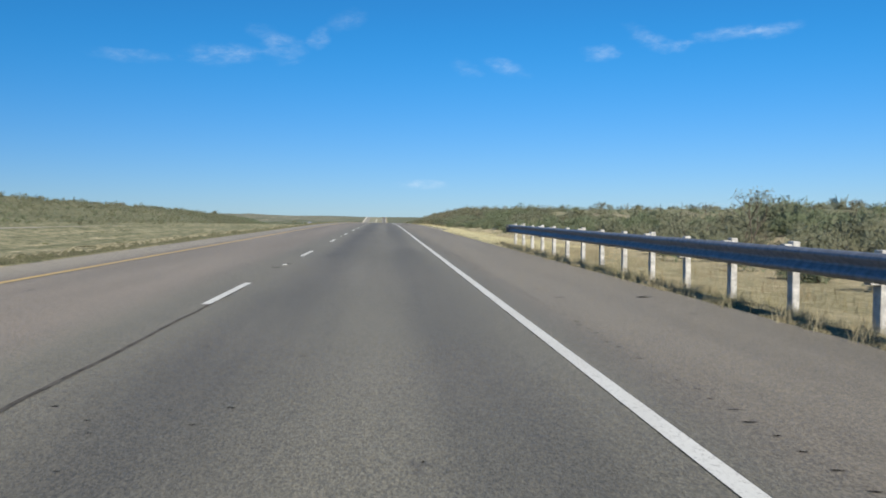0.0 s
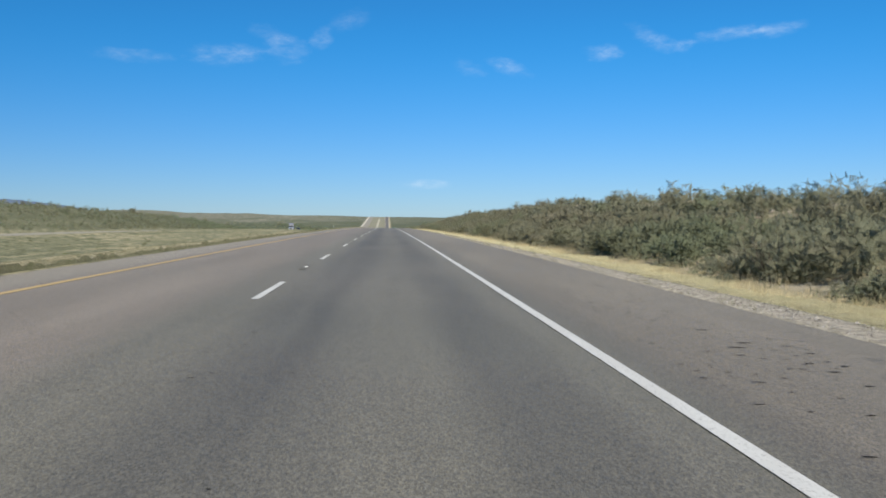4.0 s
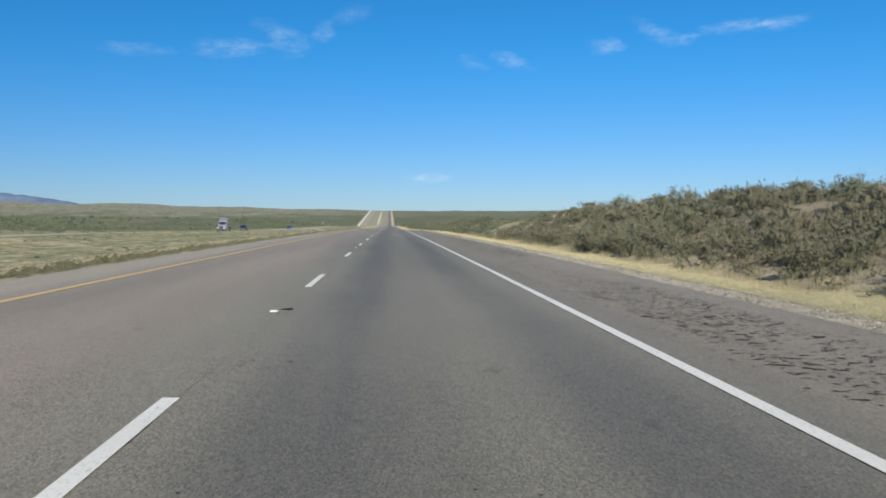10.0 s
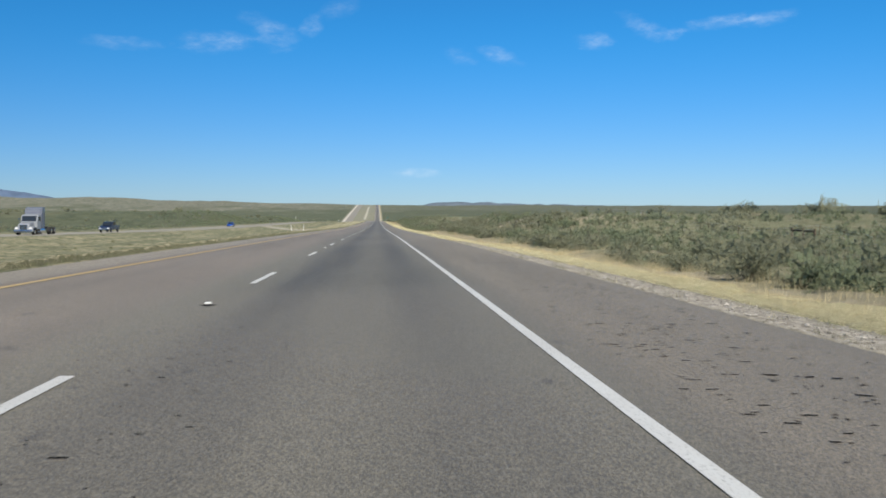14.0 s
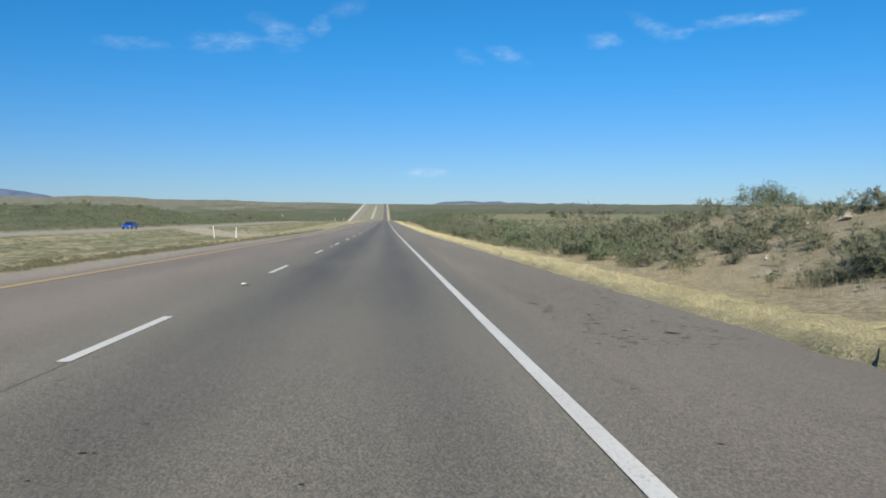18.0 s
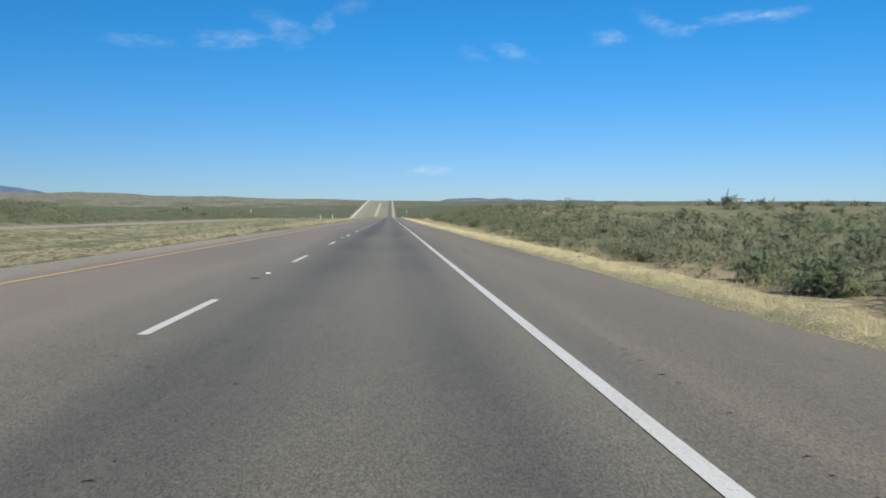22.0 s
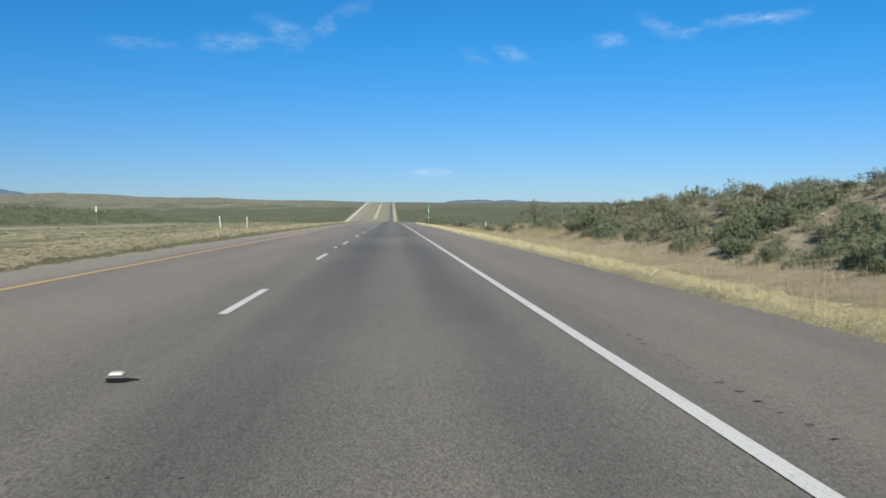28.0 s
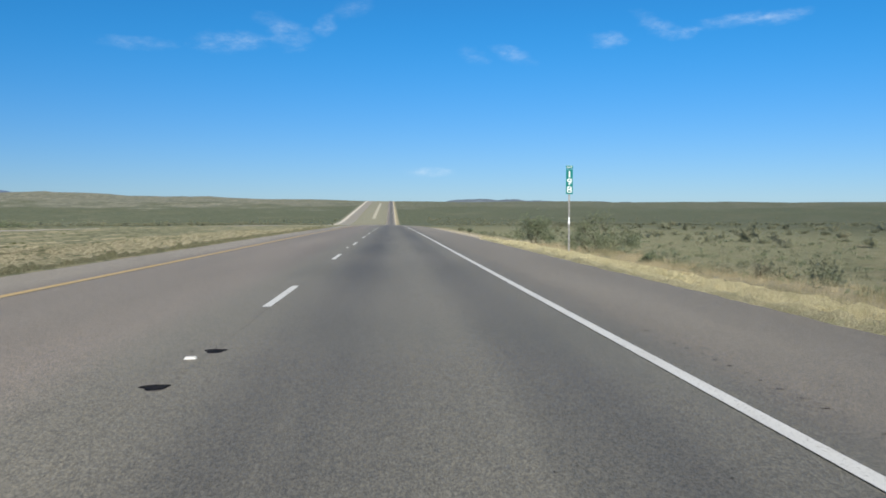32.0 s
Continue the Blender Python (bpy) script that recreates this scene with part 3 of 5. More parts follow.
def land(x, s):
    """Height of the ground."""
    x, s = np.asarray(x, float), np.asarray(s, float)
    z = zr(s) - FALL * np.clip(x, -5.6, 6.9)
    # right
    r = np.clip(x - 6.85, 0, None)
    bank = np.interp(s, [a for a, _ in BANK_R], [b for _, b in BANK_R])
    near = smooth01((s + 200) / 100) * (1 - smooth01((s - 1150) / 250))
    toe = 10.3 + 0.5 * waves(x * 0, s, 60, 3) + np.interp(s, [370, 392, 430, 445], [0, 2.2, 2.2, 0])
    z = z - np.interp(s, [30, 60], [0.25, 1.0]) * (0.16 * smooth01(r / 0.5) + 0.25 * smooth01((r - 0.8) / 2.6)) + bank * smooth01((x - toe) / np.where(bank > 0, np.interp(s, [370, 392, 430, 445], [13.0, 9.0, 9.0, 13.0]), 9.0)) * near
    z = z + 0.35 * smooth01((x - 24) / 10) * np.clip(bank, 0, 1) * near
    z = z + smooth01((x - 9.5) / 6) * (0.22 * waves(x, s, 14, 5) + 0.1 * waves(x, s, 5, 6)) * (r > 0)
    # left: a shallow swale, then the other carriageway, then brush country
    l = np.clip(-5.4 - x, 0, None)
    z = z - 0.12 * smooth01(l / 0.5) - (np.interp(s, [700, 880], [1.25, 0.5]) * np.sin(np.clip(l / 32.0, 0, 1) * math.pi) ** 1.3)
    # the other carriageway lies a little lower than the median's far edge
    z = z - np.interp(s, [430, 540, 1150, 1300], [0.62, 0.52, 0.5, 0.0]) * smooth01((l - 29) / 4) * (1 - smooth01((l - 46.5) / 4))
    z = z + 0.06 * waves(x, s, 9, 8) * smooth01(l / 4) * (1 - smooth01((l - 28) / 3))
    bl = np.interp(s, [a for a, _ in BANK_L], [b for _, b in BANK_L]) * (1 - smooth01((s - 1200) / 250))
    z = z + bl * smooth01((-54 - x) / 16) + (l > 53) * 0.3 * waves(x, s, 25, 9) * smooth01((l - 53) / 12) * (1 - smooth01((s - 1150) / 150))
    # broad swells far from the road
    d = np.clip(np.abs(x) - 150, 0, None)
    z = z + smooth01(d / 500) * (2.0 * waves(x, s, 500, 11) + 0.8 * waves(x, s, 160, 12))
    # the far grassy hills on the left and low rises ahead
    z = z + smooth01((s - 2600) / 900) * (smooth01((-60 - x) / 1400) * (24 + 6 * waves(x, s, 900, 14) + 3.5 * waves(x, s, 330, 15) + 1.5 * waves(x, s, 130, 17))
                                          + smooth01((np.abs(x) - 40) / 250) * np.where(x > 0, -3.5, 3.0) + smooth01((np.abs(x) - 40) / 250) * 2.5 * waves(x, s, 500, 16))
    return z


def crossing(x, s):
    """1 on the bare gravel track that crosses the median from one carriageway to the other."""
    x, s = np.asarray(x, float), np.asarray(s, float)
    off = s - 661 - 1.5 * (-5.4 - x) + 1.6 * waves(x, s, 6, 21) + 0.8 * waves(x, s, 1.7, 22)
    return smooth01((11.5 - np.abs(off)) / 1.5) * (x < -5.0) * (x > -37)


def grow(start, stop, first, rate):
    v, step = [start], first
    while v[-1] < stop:
        v.append(v[-1] + step)
        step *= rate
    return v


def make_ground():
    xr = [6.86, 7.1, 7.4, 7.9, 8.5, 9.2, 10, 10.8, 11.6] + grow(12.5, 34, 1.0, 1.02) + grow(36, 3600, 2.5, 1.09)
    xl = [5.42, 5.6, 5.9, 6.4] + grow(7, 34, 1.5, 1.03) + [37.6, 44.5, 51.4, 53.0, 56.0] + grow(60, 3600, 2.0, 1.09)
    xs = np.array([-v for v in xl[::-1]] + [-2.0, 3.5] + xr)
    ss = np.array([-3000, -1800, -1000, -600, -400, -260, -180] + grow(-140, 1120, 2.8, 1.0) + grow(1125, 5200, 4.0, 1.03))
    X, S = np.meshgrid(xs, ss)
    Z = land(X, S)
    inner = (X > -5.3) & (X < 6.8)
    Z[inner] -= 0.6
    other = np.abs(X - far_axis(S)) < far_half(S) - 0.2
    Z[other] -= 0.3
    nx, ns = len(xs), len(ss)
    i = (np.arange(ns - 1)[:, None] * nx + np.arange(nx - 1)[None, :]).ravel()
    me = mesh_from("ground", np.stack([X, S, Z], -1), np.stack([i, i + 1, i + nx + 1, i + nx], -1), M_GROUND, True)
    tagged(new("ground", me), "dry grass, bare earth and brush country rolling to the horizon", "ground", kind="structure")


def strip(name, xs, s0, s1, lift, material, step=3.0):
    ss = np.linspace(s0, s1, max(2, int((s1 - s0) / step) + 1))
    X, S = np.meshgrid(np.array(xs, float), ss)
    Z = zr(S) - FALL * X + lift
    nx, ns = len(xs), len(ss)
    i = (np.arange(ns - 1)[:, None] * nx + np.arange(nx - 1)[None, :]).ravel()
    return mesh_from(name, np.stack([X, S, Z], -1), np.stack([i, i + 1, i + nx + 1, i + nx], -1), material, True)


def make_roads():
    # asphalt with a real edge that drops to the verge
    ss = np.array([-2900, -1500, -700, -300] + grow(-140, 1200, 3.0, 1.0) + grow(1204, 5100, 6.0, 1.02))
    wob = np.clip(0.03 * waves(ss * 0, ss, 3.0, 21) + 0.04 * waves(ss * 0, ss, 11.0, 22), -0.06, 0.09)
    cols = [(-5.52, -0.6), (-5.45, -0.02), (-3.6, 0), (-1.8, 0), (0, 0), (1.8, 0), (3.66, 0), (5.2, 0), (6.88, -0.015), (6.95, -0.5)]
    V = []
    for j, (x, dz) in enumerate(cols):
        xx = x + (wob if j >= 8 else -wob if j <= 1 else 0)
        V.append(np.stack([xx + 0 * ss, ss, zr(ss) - FALL * x + dz], -1))
    V = np.stack(V, 1)
    nx, ns = len(cols), len(ss)
    i = (np.arange(ns - 1)[:, None] * nx + np.arange(nx - 1)[None, :]).ravel()
    road = new("road", mesh_from("road", V, np.stack([i, i + 1, i + nx + 1, i + nx], -1), M_ASPHALT, False))
    tagged(road, "grey-brown worn asphalt carriageway with darker wheel tracks", "road", kind="structure")
    fs = np.array(grow(-300, 1200, 8.0, 1.0) + grow(1210, 5000, 12.0, 1.01))
    across = np.array([-1.06, -1.0, -0.5, 0.0, 0.5, 1.0, 1.06])
    FX = far_axis(fs)[:, None] + far_half(fs)[:, None] * across[None, :]
    FS = np.repeat(fs[:, None], 7, 1)
    FZ = np.max(land(FX, FS), axis=1, keepdims=True) + np.where(np.abs(across) > 1.01, -0.5, 0.05)[None, :]
    i = (np.arange(len(fs) - 1)[:, None] * 7 + np.arange(6)[None, :]).ravel()
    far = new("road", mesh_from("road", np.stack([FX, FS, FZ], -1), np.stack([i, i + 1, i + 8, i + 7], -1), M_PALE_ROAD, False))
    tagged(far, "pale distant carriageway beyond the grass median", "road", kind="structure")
    edge = new("road_marking", strip("road_marking", [3.66, 3.785], -140, 3700, 0.006, M_WHITE, 5.0))
    tagged(edge, "solid white edge line along the shoulder", "road marking", kind="structure")
    yel = new("road_marking", strip("road_marking", [-3.72, -3.575], -140, 3700, 0.006, M_YELLOW, 5.0))
    tagged(yel, "solid yellow edge line beside the median", "road marking", kind="structure")


LAST_LANE_DASH = 110


def make_dashes():
    for kk in range(-3, LAST_LANE_DASH):
        s0 = 10.6 + 12.192 * kk
        me = strip("lane_dash", [-0.055, 0.055], s0, s0 + 3.3, 0.006, M_WHITE, 1.1)
        tagged(new("lane_dash", me), "short worn white lane dash on asphalt", "road marking", "lane dashes", "structure")


make_ground()
make_roads()
make_dashes()

# ---------------------------------------------------------------- things beside and on the road
def gz(x, s):
    return float(land(x, s))


def rz_(x, s):
    return float(zr(s)) - FALL * x


def text_mesh(body, size, depth=0.002):
    cu = bpy.data.curves.new("text", "FONT")
    cu.body, cu.size, cu.extrude, cu.align_x, cu.align_y = body, size, depth, "CENTER", "CENTER"
    cu.resolution_u = 4
    ob = new("text", cu)
    bpy.context.view_layer.update()
    me = bpy.data.meshes.new_from_object(ob.evaluated_get(bpy.context.evaluated_depsgraph_get()))
    bpy.data.objects.remove(ob)
    return me


# --- guardrail
W_BEAM = [(0.022, -0.156), (0.04, -0.146), (0.072, -0.122), (0.082, -0.108), (0.083, -0.092), (0.076, -0.072), (0.022, -0.022), (0.012, 0.0),
          (0.022, 0.022), (0.076, 0.072), (0.083, 0.092), (0.082, 0.108), (0.072, 0.122), (0.04, 0.146), (0.022, 0.156)]
RAIL_X, RAIL_END = 7.2, 33.4


def beam_bm(length, proud=0.0):
    """A rolled W-shaped steel beam along y with a few millimetres of thickness; its waves face -x."""
    bm = bmesh.new()
    n = len(W_BEAM)
    rows = []
    for y in (0, length):
        front = [bm.verts.new((-px - proud, y, pz)) for px, pz in W_BEAM]
        back = [bm.verts.new((-px + 0.005 - proud, y, pz)) for px, pz in W_BEAM]
        rows.append(front + back[::-1])
    a, b = rows
    for i in range(2 * n):
        j = (i + 1) % (2 * n)
        bm.faces.new((a[i], a[j], b[j], b[i]))
    for f in bm.faces:
        f.smooth = True
    for r in rows:
        cap = [bm.verts.new(v.co) for v in r]
        for i in range(n - 1):
            bm.faces.new((cap[i], cap[i + 1], cap[2 * n - 2 - i], cap[2 * n - 1 - i]))
    bmesh.ops.recalc_face_normals(bm, faces=bm.faces)
    return bm


def guardrail():
    g = thing("guardrail", (RAIL_X, 0, 0), label="galvanised steel guardrail on pale square posts beside the shoulder", category="guardrail")
    tilt = math.atan(0.003)
    for i in range(17):
        y = RAIL_END - 3.81 * (i + 1)
        z = rz_(RAIL_X, y) + 0.68
        bm = beam_bm(3.95, 0.004 * (i % 2))
        bmesh.ops.transform(bm, matrix=pose(0, y, z, math.degrees(tilt)), verts=bm.verts)
        part("rail", bm, M_STEEL, g, "rolled W-shaped steel beam" if i == 0 else "")
        for dy in (0.1, 0.2):
            for dz in (-0.1, 0.1):
                part("bolt", rod_bm(0.018, 0.02, (-0.008, y + dy, z + dz * 0.35), (0, 90, 0), 8, bevel=0.004), M_STEEL, g)
    # rounded buffer closing the far end
    bm = bmesh.new()
    for k in range(9):
        a = math.pi * k / 8
        for dz in (-0.155, 0.155):
            bm.verts.new((-0.04 + 0.13 * math.cos(a) - 0.03, RAIL_END + 0.16 * math.sin(a), rz_(RAIL_X, RAIL_END) + 0.68 + dz))
    bm.verts.ensure_lookup_table()
    for k in range(8):
        bm.faces.new((bm.verts[2 * k], bm.verts[2 * k + 1], bm.verts[2 * k + 3], bm.verts[2 * k + 2]))
    bmesh.ops.solidify(bm, geom=bm.faces[:], thickness=0.006)
    part("end_terminal", bm, M_STEEL, g, "rounded steel end piece")
    for i in range(34):
        y = RAIL_END - 0.13 - 1.905 * i
        base = gz(RAIL_X + 0.16, y)
        top = rz_(RAIL_X, y) + 0.88 + 0.02 * math.sin(i * 2.3)
        lean = 1.2 * math.sin(i * 1.7)
        h = top - base + 0.3
        part("post", box_bm(0.095, 0.15, h, (0.17, y, base - 0.3 + h / 2), 0.012, (lean, 0.6 * math.cos(i * 2.9), 0)), M_POST, g,
             "pale weathered timber post" if i == 0 else "")
        part("spacer_block", box_bm(0.11, 0.14, 0.33, (0.07, y, top - 0.2), 0.01), M_POST, g)


guardrail()


M_RUST = mat("rusty_steel", flat((0.27, 0.265, 0.25), 0.3, 14), 0.7, 0.25)
M_BARE = mat("bare_aluminium_sheet", flat((0.66, 0.66, 0.65), 0.06, 12), 0.5, 0.1)


# --- mile marker signs
def mile_marker(x, s, turned):
    g = thing("mile_marker", (x, s, gz(x, s) + 0.27), 180 if turned else 0,
              "green mile marker sign with white numerals on a post" if not turned
              else "bare metal back of a mile marker sign on a post", "road sign")
    g.matrix_world = g.matrix_world @ Matrix.Diagonal((1.18, 1.18, 1.18, 1))
    u = [(-0.026, -0.012), (-0.026, 0.0), (-0.013, 0.0), (-0.013, 0.022), (0.013, 0.022), (0.013, 0.0), (0.026, 0.0), (0.026, -0.012)]
    bm = bmesh.new()
    lo = [bm.verts.new((a, b, -0.7)) for a, b in u]
    hi = [bm.verts.new((a, b, 2.78)) for a, b in u]
    bm.faces.new(lo[::-1]), bm.faces.new(hi)
    for i in range(8):
        bm.faces.new((lo[i], lo[(i + 1) % 8], hi[(i + 1) % 8], hi[i]))
    bmesh.ops.recalc_face_normals(bm, faces=bm.faces)
    post = part("post", bm, M_RUST, g, "weathered steel U-channel post")
    part("reflective_band", box_bm(0.045, 0.004, 0.22, (0, -0.0165, 0.92)), M_LETTER, post, "white reflective band")
    front = M_BARE if turned else M_GREEN
    plate = part("sign_plate", box_bm(0.235, 0.004, 0.845, (0, -0.02, 2.2475), 0.0015), front, g,
                 "green reflective sheet" if not turned else "bare metal sign back")
    top = part("header_plate", box_bm(0.235, 0.004, 0.11, (0, -0.02, 2.739), 0.0015), front, g)
    if turned:
        return
    for word, size, z, on in (("MILE", 0.085, 2.739, top), ("1", 0.31, 2.485, plate), ("9", 0.31, 2.233, plate), ("8", 0.31, 1.968, plate)):
        ob = new("numeral" if len(word) == 1 else "word", text_mesh(word, size))
        ob.data.materials.clear()
        ob.data.materials.append(M_LETTER)
        ob.parent = on
        ob.matrix_local = pose(0, -0.0262, z, 90, 0, 0) @ Matrix.Diagonal((1.22 if len(word) == 1 else 1.0, 1, 1, 1))
    for z in (1.86, 2.6):
        part("bolt", rod_bm(0.009, 0.006, (0, -0.025, z), (90, 0, 0), 6), M_STEEL, g)


mile_marker(8.7, 996.9, False)
mile_marker(-53.4, 1005.4, True)


# --- flexible marker posts
def marker_post(x, s, h, lean, turn):
    g = thing("marker_post", (x, s, gz(x, s)), turn, "white plastic marker post standing in dry roadside grass", "marker post", "marker posts")
    bm = bmesh.new()
    n = 7
    rings = []
    for z in (-0.25, h - 0.05, h):
        ring = []
        for i in range(n):
            t = i / (n - 1) * 2 - 1
            w = 0.055 if z < h else 0.04
            ring.append(bm.verts.new((t * w, -0.012 * (1 - t * t) + lean * z, z)))
        for i in range(n):
            t = 1 - i / (n - 1) * 2
            w = 0.055 if z < h else 0.04
            ring.append(bm.verts.new((t * w, 0.006 - 0.012 * (1 - t * t) + lean * z, z)))
        rings.append(ring)
    for a, b in zip(rings, rings[1:]):
        for i in range(2 * n):
            j = (i + 1) % (2 * n)
            bm.faces.new((a[i], a[j], b[j], b[i]))
    bm.faces.new(rings[-1])
    bmesh.ops.recalc_face_normals(bm, faces=bm.faces)
    part("post", bm, M_PLASTIC, g)
    g.matrix_world = g.matrix_world @ pose(0, 0, 0, 0, -5 if lean > 0 and x < 0 else 1, 0)
    part("reflector", box_bm(0.08, 0.008, 0.16, (0, -0.012 + lean * (h - 0.2), h - 0.16), 0.002), M_LETTER, g, "white reflector strip")


for x, s, h, lean, turn in ((-22.0, 664, 1.7, 0.03, 0), (-18.4, 661, 1.6, -0.03, 3), (-22.4, 965, 1.75, 0.02, 0),
                                 (-18.0, 961, 1.65, -0.02, -4), (16.4, 972, 1.5, 0.03, 6)):
    marker_post(x, s, h, lean, turn)


# --- right-of-way fence with timber braces
def fence():
    g = thing("wire_fence", (30.0, 0, 0), label="thin wire fence with steel stakes and timber braces along the brush", category="fence")
    stake = None
    ys = np.arange(60, 560, 6.0)
    for i, y in enumerate(ys):
        z = gz(30, y)
        if stake is None:
            stake = part("stake", rod_bm(0.022, 1.35, (0, 0, 0.38), (0, 0, 0), 5), M_WOOD, g, "rusty steel stake")
            ob = stake
        else:
            ob = new("stake", stake.data)
            ob.parent = g
        ob.matrix_local = pose(0, float(y), z, 2 * math.sin(i * 1.3), 3 * math.cos(i * 2.1), 0)
    for h in (0.3, 0.55, 0.8, 1.0):
        cu = bpy.data.curves.new("wire", "CURVE")
        cu.dimensions, cu.bevel_depth, cu.bevel_resolution = "3D", 0.003, 0
        sp = cu.splines.new("POLY")
        sp.points.add(len(ys) - 1)
        for p, y in zip(sp.points, ys):
            p.co = (0, float(y), gz(30, y) + h, 1)
        ob = new("wire", cu)
        ob.parent = g
    for y in (164.0, 476.0):
        for dy in (-1.5, 0, 1.5):
            part("brace_post", rod_bm(0.09, 1.7, (0, y + dy, gz(30, y) + 0.1), (0, 0, 0), 10, 0.08, 0.01), M_WOOD, g,
                 "dark timber brace post" if dy == 0 else "")
        part("brace_rail", rod_bm(0.06, 3.0, (0, y, gz(30, y) + 0.78), (90, 0, 0), 8, 0.055), M_WOOD, g)


fence()


# --- raised road markers between the dashes, with old bitumen spots
def road_markers():
    first = None
    rnd = random.Random(5)
    for k in range(-1, 44):
        s = 19.0 + 24.384 * k
        at = pose(rnd.uniform(-0.06, 0.02), s + rnd.uniform(-0.25, 0.25), rz_(0, s) + 0.004, 0, 0, rnd.uniform(-6, 6))
        if first is None:
            g = new("road_marker")
            tagged(g, "small raised white reflective road marker on asphalt", "road marker", "raised road markers")
            bm = bmesh.new()
            base = [(-0.05, -0.05), (0.05, -0.05), (0.05, 0.05), (-0.05, 0.05)]
            lo = [bm.verts.new((a, b, 0)) for a, b in base]
            hi = [bm.verts.new((a * 0.78, b * 0.5, 0.018)) for a, b in base]
            bm.faces.new(hi), bm.faces.new(lo[::-1])
            for i in range(4):
                bm.faces.new((lo[i], lo[(i + 1) % 4], hi[(i + 1) % 4], hi[i]))
            bmesh.ops.bevel(bm, geom=bm.edges[:], offset=0.003, segments=1, affect="EDGES")
            part("body", bm, M_MARKER, g)
            part("lens", box_bm(0.07, 0.004, 0.014, (0, -0.0395, 0.0095), 0.0, (-55, 0, 0)), M_LENS, g, "clear reflector lens")
            g.matrix_world = at
            first = g
        else:
            copy_thing(first, at)
        for j in range(rnd.choice((1, 1, 2, 2))):
            dy = (0.1, -1.15, 1.05)[j] + rnd.uniform(-0.2, 0.2)
            spot(rnd.uniform(-0.08, 0.1), s + dy, rnd.uniform(0.07, 0.11), rnd.uniform(0.08, 0.13), rnd)


def spot(x, s, rx, ry, rnd, lift=0.003):
    n = 18
    bm = bmesh.new()
    ph = rnd.uniform(0, 6)
    ring = []
    for i in range(n):
        a = 6.2832 * i / n
        r = 1 + 0.14 * math.sin(3 * a + ph) + 0.1 * math.sin(5 * a + 2 * ph) + rnd.uniform(-0.06, 0.06)
        px, py = x + rx * r * math.cos(a), s + ry * r * math.sin(a)
        ring.append(bm.verts.new((px, py, rz_(px, py) + lift)))
    bm.faces.new(ring)
    ob = part("tar_spot", bm, M_TAR)
    tagged(ob, "old black bitumen spot on the asphalt", "tar spot", "tar spots", "structure")


road_markers()


# --- marks in the surface: pock marks on the shoulder, a groove row, seams and a burnt patch
def marks(name, pts, material, label, lift=0.004, sides=6, seed=1):
    """pts: rows x, s, half width, half length."""
    r = np.random.RandomState(seed)
    P = np.asarray(pts, float)
    n = len(P)
    a = (np.arange(sides) / sides * 6.2832)[None, :] + r.uniform(0, 0.6, (n, 1))
    k = r.uniform(0.65, 1.25, (n, sides))
    x = P[:, 0:1] + P[:, 2:3] * k * np.cos(a)
    y = P[:, 1:2] + P[:, 3:4] * k * np.sin(a) + (x - P[:, 0:1]) * r.uniform(-0.25, 0.25, (n, 1))
    z = zr(y) - FALL * x + lift
    f = np.arange(n * sides).reshape(n, sides)
    ob = new(name, mesh_from(name, np.stack([x, y, z], -1), f, material))
    return tagged(ob, label, "road wear", kind="stuff")


